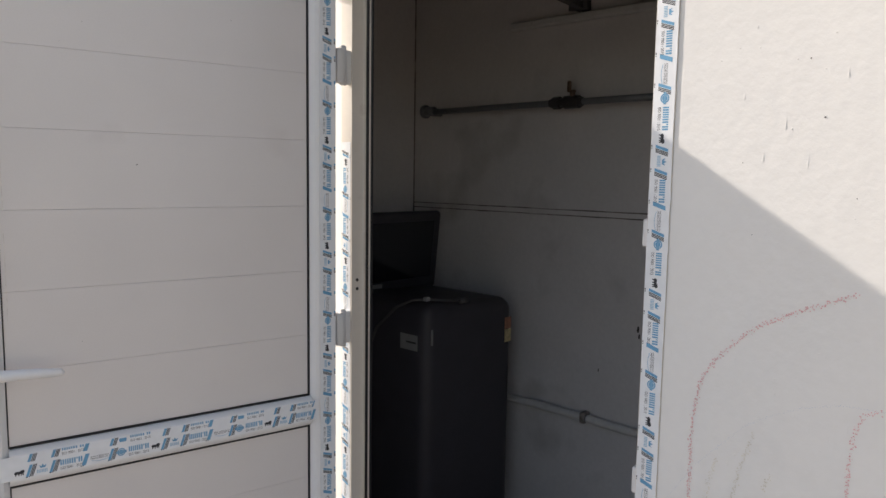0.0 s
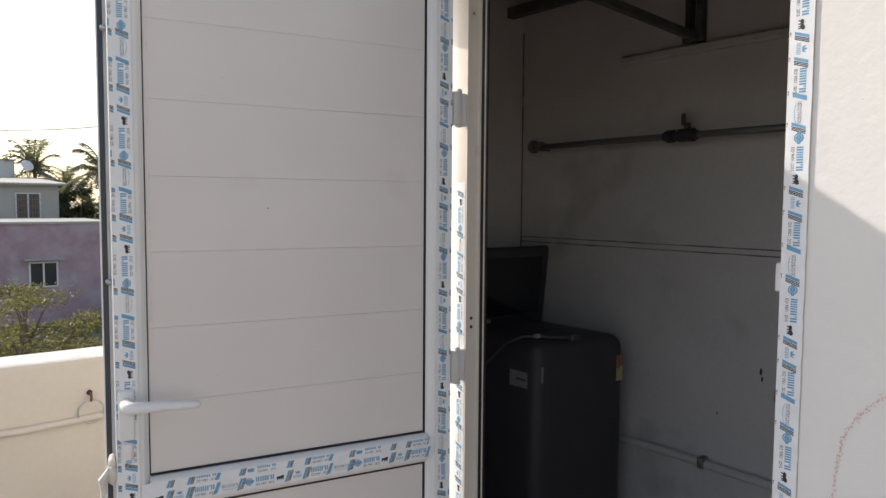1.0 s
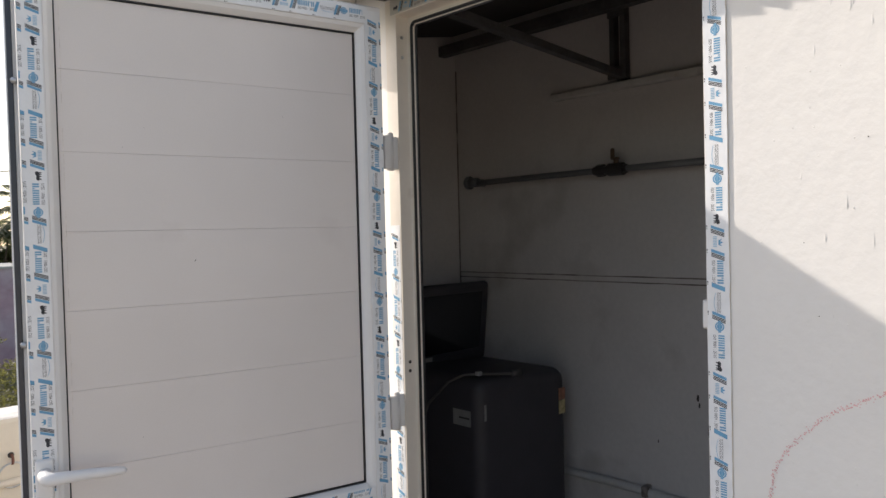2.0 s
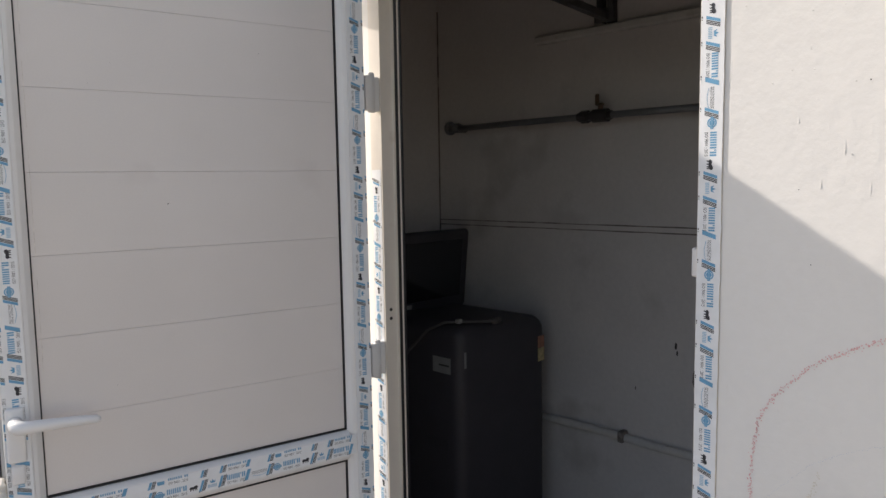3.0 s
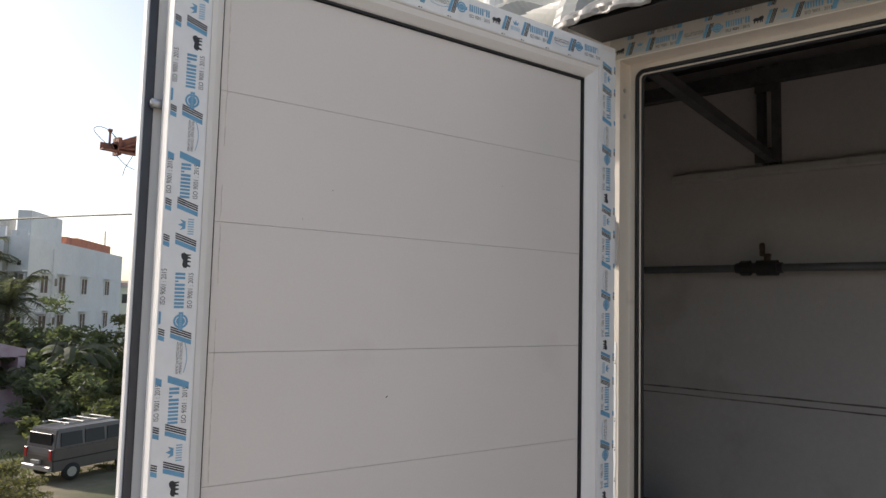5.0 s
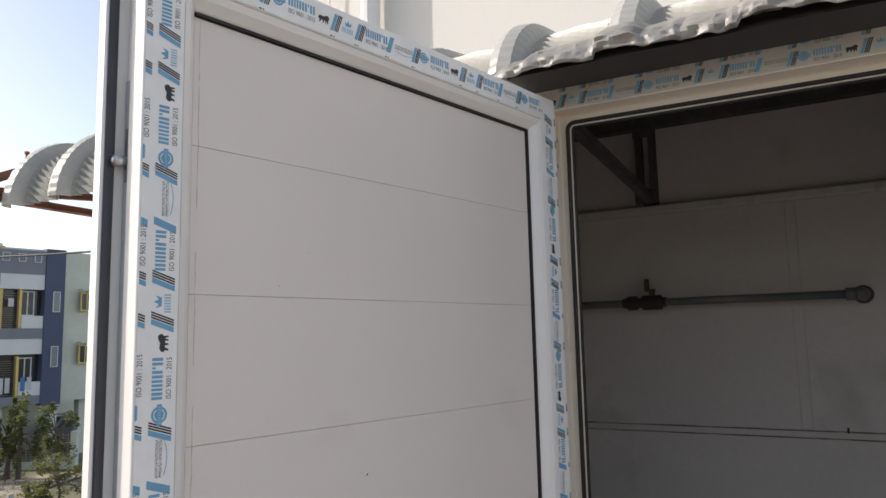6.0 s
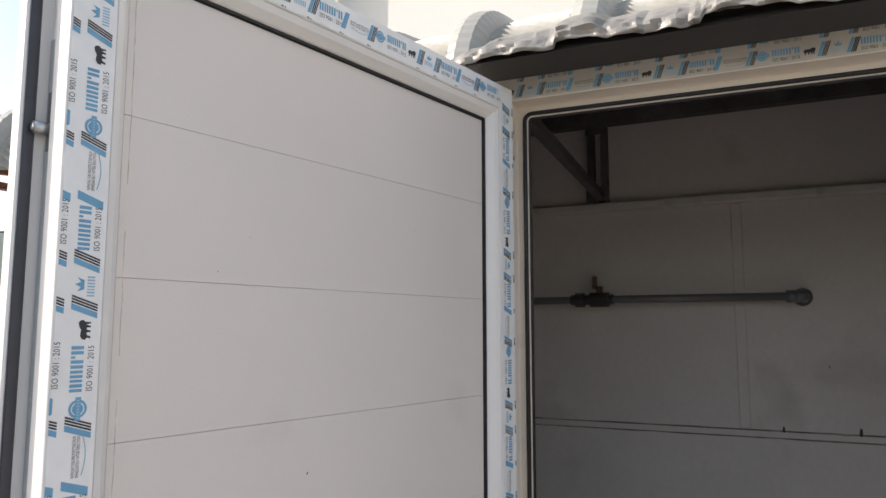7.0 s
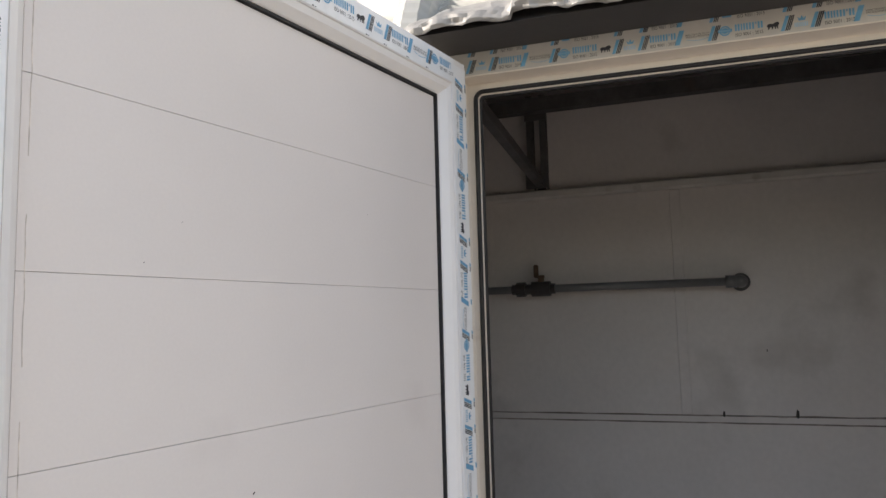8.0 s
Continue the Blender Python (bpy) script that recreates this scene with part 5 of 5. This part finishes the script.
def tree(at, height, spread, mat, label, clumps=14, per=90, size=0.12, seed=1, flatness=0.6, low=0.35, name="tree", category="tree"):
    rnd = random.Random(seed)
    t = thing(name, label, category)
    base = Vector(at)
    top = base + Vector((rnd.uniform(-0.2, 0.2) * spread, 0, height * 0.55))
    bm = bmesh.new()
    tube(bm, [base - Vector((0, 0, 0.2)), base + (top - base) * 0.5 + Vector((0.1, 0.05, 0)), top], [0.035 * height, 0.025 * height, 0.014 * height], 8)
    crown = bmesh.new()
    for k in range(clumps):
        a = rnd.uniform(0, math.tau)
        r = spread * math.sqrt(rnd.random())
        c = base + Vector((r * math.cos(a), r * math.sin(a), height * rnd.uniform(low, 1.0) * (1 - 0.35 * (r / spread) ** 2)))
        s = base + (top - base) * rnd.uniform(0.5, 1.0)
        tube(bm, [s, (s + c) / 2 + Vector((0, 0, 0.15)), c], [0.012 * height, 0.007 * height, 0.002 * height], 5)
        leaves(crown, c, spread * rnd.uniform(0.2, 0.38), per, size, rnd, flatness)
    part("trunk", bm, BARK, t)
    part("crown", crown, mat, t)
    return t


def palm(at, height, spread, seed, fronds=30):
    rnd = random.Random(seed)
    t = thing("coconut_palm", "coconut palm with arching feathery fronds", "palm", group="palms")
    base = Vector(at)
    top = base + Vector((rnd.uniform(-0.5, 0.5), 0, height))
    part("trunk", tube(bmesh.new(), [base, (base + top) / 2 + Vector((0.15, 0, 0)), top], [0.24, 0.17, 0.13], 9), BARK, t)
    bm = bmesh.new()
    for k in range(fronds):
        a = k * 2.4 + rnd.uniform(-0.2, 0.2)
        rise = rnd.uniform(-0.35, 1.8)
        d = Vector((math.cos(a), math.sin(a), 0))
        ln = spread * rnd.uniform(0.8, 1.1)
        pts = [top + d * ln * q * (1 - 0.2 * rise) + Vector((0, 0, ln * (rise * q - (0.5 + 0.25 * rise) * q * q))) for q in (0, 0.2, 0.4, 0.6, 0.8, 1.0)]
        side = d.cross(Vector((0, 0, 1)))
        for p, q in zip(pts, pts[1:]):
            for j in range(7):
                o = p.lerp(q, j / 7)
                for s in (-1, 1):
                    tip = o + side * s * spread * rnd.uniform(0.16, 0.26) + (q - p) * 0.5 + Vector((0, 0, -spread * rnd.uniform(0.0, 0.12)))
                    w = (q - p).normalized() * 0.045 * spread / 2
                    bm.faces.new([bm.verts.new(v) for v in (o - w * 0.6, tip, o + w * 0.6)])
        for p, q in zip(pts, pts[1:]):
            rod(bm, p, q, 0.03, 4)
    part("fronds", bm, LEAF_PALM, t)


for (x, y, h, s, sd) in ((2.0, 18.5, 3.2, 2.4, 3), (4.4, 19.6, 2.0, 1.5, 5), (0.0, 21.0, 3.6, 2.4, 8), (3.3, 16.6, 2.2, 1.5, 9), (2.6, 22.5, 3.0, 2.0, 10)):
    tree((x, y, GROUND_Z), h, s, LEAF_YELLOW, "feathery yellow-green acacia scrub tree below the terrace", 26, 260, 0.05, sd, 0.5, 0.3)
for (az, d, h, s, sd) in ((71.0, 39, 4.6, 2.0, 11), (69.7, 42, 5.6, 2.2, 12), (72.2, 44, 5.2, 2.0, 13), (70.4, 37, 3.2, 1.5, 14)):
    p = polar(az, d)
    tree((p.x, p.y, GROUND_Z), h, s, LEAF_DARK, "dark green leafy tree beside the pink house", 18, 110, 0.16, sd, 0.8, 0.25)
for (az, d, h, s, sd) in ((67.6, 47, 3.6, 2.2, 21), (66.2, 50, 4.4, 2.3, 22), (65.3, 53, 4.2, 2.0, 23), (69.2, 37, 2.4, 1.7, 24), (70.4, 34, 2.6, 1.8, 25), (67.4, 37, 2.2, 1.6, 26), (66.0, 41, 2.2, 1.4, 28), (67.9, 33, 1.5, 1.6, 30), (66.9, 35, 1.4, 1.4, 34), (69.6, 31, 1.3, 1.5, 36)):
    p = polar(az, d)
    tree((p.x, p.y, GROUND_Z), h, s, LEAF_DARK if sd % 2 else LEAF_WEED, "dense green scrub bush on the vacant plot", 18, 130, 0.13, sd, 0.8, 0.15, "bush", "bush")
for (az, d, h, s, sd) in ((61.9, 36.6, 3.3, 0.55, 31), (60.4, 37.0, 3.7, 0.75, 32), (61.1, 37.4, 3.8, 0.5, 33), (58.2, 37.2, 3.5, 0.9, 34)):
    p = polar(az, d)
    tree((p.x, p.y, GROUND_Z), h, s, LEAF_WEED, "drooping green creeper tree by the front fence", 15, 70, 0.09, sd, 1.5, 0.3)
for (az, d, h, s, sd) in ((58.0, 30.5, 1.7, 1.2, 41), (59.4, 30.0, 1.1, 0.8, 42), (65.0, 30.0, 0.7, 0.8, 43)):
    p = polar(az, d)
    tree((p.x, p.y, GROUND_Z), h, s, LEAF_WEED, "small dusty shrub beside the driveway", 12, 90, 0.07, sd, 0.8, 0.2, "bush", "bush")
for (az, d, h, s, sd) in ((80.1, 62, 7.9, 2.8, 1), (76.4, 50, 7.3, 3.0, 2), (78.3, 56, 6.4, 2.2, 3), (82.3, 66, 7.0, 2.0, 4), (73.7, 46, 5.2, 2.6, 5)):
    p = polar(az, d)
    palm((p.x, p.y, GROUND_Z), h, s, sd)
for (az, d, h, s, sd) in ((77.6, 55, 7.2, 2.2, 51), (78.6, 57, 7.0, 2.0, 52), (76.0, 60, 6.6, 2.6, 53), (73.2, 47, 4.5, 2.0, 54), (74.6, 43, 3.6, 1.8, 55)):
    p = polar(az, d)
    tree((p.x, p.y, GROUND_Z), h, s, LEAF_DARK, "dark tree mass between the houses", 18, 120, 0.2, sd, 0.9, 0.3)


def banana(at, height, seed):
    rnd = random.Random(seed)
    t = thing("banana_plant", "banana plant with broad torn arching leaves", "banana plant", group="banana plants")
    base = Vector(at)
    top = base + Vector((0, 0, height * 0.55))
    part("trunk", tube(bmesh.new(), [base, base.lerp(top, 0.5), top], [0.16, 0.13, 0.08], 8), BARK, t)
    for k in range(8):
        a = k * 2.4 + rnd.uniform(-0.3, 0.3)
        d = Vector((math.cos(a), math.sin(a), 0))
        side = d.cross(Vector((0, 0, 1)))
        ln, rise = height * rnd.uniform(0.4, 0.55), rnd.uniform(0.5, 1.5)
        bm = bmesh.new()
        rows = []
        for i in range(11):
            q = i / 10
            c = top + d * ln * q + Vector((0, 0, ln * (rise * q - (0.55 + 0.75 * rise) * q * q)))
            w = 0.34 * math.sin(min(1.0, q * 1.05 + 0.06) * math.pi) ** 0.6 * (1 - 0.25 * rnd.random())
            rows.append([bm.verts.new(c + side * w - Vector((0, 0, w * 0.5))), bm.verts.new(c), bm.verts.new(c - side * w - Vector((0, 0, w * 0.5)))])
        for r0, r1 in zip(rows, rows[1:]):
            for i in (0, 1):
                bm.faces.new((r0[i], r0[i + 1], r1[i + 1], r1[i]))
        part("leaf", bm, LEAF_DARK, t)


for az, d, h, sd in ((69.4, 39.0, 5.0, 61), (68.6, 41.0, 4.6, 62), (71.6, 41.0, 5.0, 63)):
    p = polar(az, d)
    banana((p.x, p.y, GROUND_Z), h, sd)
# rough grass and weeds, uncountable
rnd = random.Random(9)
bm = bmesh.new()
for _ in range(16000):
    d = rnd.uniform(15, 48)
    p = polar(rnd.uniform(60, 90), d)
    if noise.noise((p.x * 0.25, p.y * 0.25, 7)) < -0.02:
        continue
    hgt = rnd.uniform(0.04, 0.2)
    w = rnd.uniform(0.02, 0.06)
    a = rnd.uniform(0, math.tau)
    o = Vector((p.x, p.y, GROUND_Z - 0.02))
    v = Vector((math.cos(a), math.sin(a), 0)) * w
    bm.faces.new([bm.verts.new(q) for q in (o - v, o + v, o + Vector((rnd.uniform(-0.15, 0.15), rnd.uniform(-0.15, 0.15), hgt)))])
tagged(part("grass", bm, LEAF_WEED), "rough dry grass and weeds on the plot", "grass", kind="stuff")


# ---- parked vans ----
def van(m, label):
    t = thing("van", label, "van", m, "parked vans")
    side = [(-1.62, 0.36), (-1.66, 0.9), (-1.61, 1.12), (1.38, 1.12), (1.62, 0.98), (1.68, 0.62), (1.64, 0.34)]
    bm = bmesh.new()
    prism(bm, side, basis((0, 0.70, 0), (1, 0, 0), (0, 0, 1)), 1.40)
    base = [bm.verts.new(v) for v in ((-1.605, -0.695, 1.12), (1.36, -0.695, 1.12), (1.36, 0.695, 1.12), (-1.605, 0.695, 1.12))]
    top = [bm.verts.new(v) for v in ((-1.47, -0.59, 1.72), (0.82, -0.59, 1.72), (0.82, 0.59, 1.72), (-1.47, 0.59, 1.72))]
    for q in range(4):
        bm.faces.new((base[q], base[(q + 1) % 4], top[(q + 1) % 4], top[q]))
    bm.faces.new(top)
    bm.faces.new(base[::-1])
    bmesh.ops.bevel(bm, geom=list(bm.edges), offset=0.03, segments=2, affect="EDGES")
    body = part("body", bm, VAN_PAINT, t)
    part("belt_line", boxed((-1.64, -0.712, 0.70), (1.62, 0.712, 0.74), 0.004), TYRE, body)
    for s in (-1, 1):
        for x0, x1 in ((-1.40, -0.66), (-0.56, 0.14), (0.24, 0.95)):
            mm = basis((0, s * 0.698, 1.16), (1, 0, 0), (0, -s * 0.172, 1))
            tip = x1 if x1 < 0.9 else x1 - 0.26
            part("side_window", prism(bmesh.new(), [(x0, 0), (x1 + (0.12 if x1 > 0.9 else 0), 0), (tip, 0.44), (x0 + 0.03, 0.44)], mm @ Matrix.Translation((0, 0, 0.012 if s < 0 else -0.012)), 0.008 if s < 0 else -0.008), VAN_GLASS, body)
        for x in (-1.0, 0.92):
            w = part("wheel", rod(bmesh.new(), (x, s * 0.62, 0.29), (x, s * 0.73, 0.29), 0.29, 20), TYRE, t, "", True)
            part("rim", rod(bmesh.new(), (x, s * 0.725, 0.29), (x, s * 0.742, 0.29), 0.16, 14), STEEL, w)
        part("roof_rail", boxed((-1.2, s * 0.5 - 0.02, 1.80), (0.6, s * 0.5 + 0.02, 1.86), 0.01), CHROME, t)
        part("tail_lamp", boxed((-1.67, s * 0.58 - 0.06, 0.75), (-1.63, s * 0.58 + 0.06, 1.08), 0.01), LIGHT_RED, t)
        part("headlight", boxed((1.63, s * 0.5 - 0.14, 0.72), (1.69, s * 0.5 + 0.14, 0.88), 0.02), CHROME, t)
    for x in (-1.0, -0.5, 0.0, 0.5):
        part("rack_bar", boxed((x - 0.03, -0.5, 1.83), (x + 0.03, 0.5, 1.87), 0.01), CHROME, t)
    part("rear_window", boxed((-1.60, -0.52, 1.2), (-1.545, 0.52, 1.58), 0.01, pose(0, 0, 0)), VAN_GLASS, body)
    part("windscreen", prism(bmesh.new(), [(-0.55, 0), (0.55, 0), (0.5, 0.6), (-0.5, 0.6)], basis((1.33, 0, 1.17), (0, 1, 0), (-0.56, 0, 0.83)), 0.012), VAN_GLASS, body)
    part("bumper", boxed((-1.73, -0.68, 0.38), (-1.63, 0.68, 0.55), 0.03), CHROME, t, "pale rear bumper")
    part("bumper", boxed((1.62, -0.68, 0.36), (1.74, 0.68, 0.55), 0.03), CHROME, t)
    part("number_plate", boxed((-1.745, -0.2, 0.6), (-1.67, 0.2, 0.72), 0.005), STICKER, t)
    return t


van(pose(8.75, 23.8, GROUND_Z + 0.05, 0, 0, 16) @ Matrix.Diagonal((1, 1, 0.92, 1)), "dusty grey minivan with a roof rack parked on dirt")
p = polar(57.4, 47)
van(pose(p.x, p.y, GROUND_Z + 0.05, 0, 0, 175), "pale minivan parked under the stilt house")
post = thing("fence_post", "short weathered fence post on the dirt plot", "post", group="fence posts")
part("shaft", boxed((-0.08, -0.08, -0.1), (0.08, 0.08, 1.1), 0.01), GREY_PLASTER, post)
p = polar(60.9, 27.5)
post.matrix_world = pose(p.x, p.y, GROUND_Z)
p = polar(66.0, 35.5)
copy_thing(post, pose(p.x, p.y, GROUND_Z + 0.1))
# overhead cable
pts = []
for i in range(71):
    q = (i / 70) ** 1.5
    pts.append((2.3 - 17.8 * q, 2.62 + 57.4 * q, 2.2 + 1.45 * q - 0.10 * (1 - math.exp(-(q / 0.035) ** 1.6)) + (0.012 * math.sin(i * 0.8) + 0.01 * math.sin(i * 0.37)) * min(1, q * 30)))
cab_thing = thing("overhead_cable", "black overhead cable sagging across the plot", "cable")
part("strand", tube(bmesh.new(), pts, 0.0075, 5), WIRE, cab_thing)
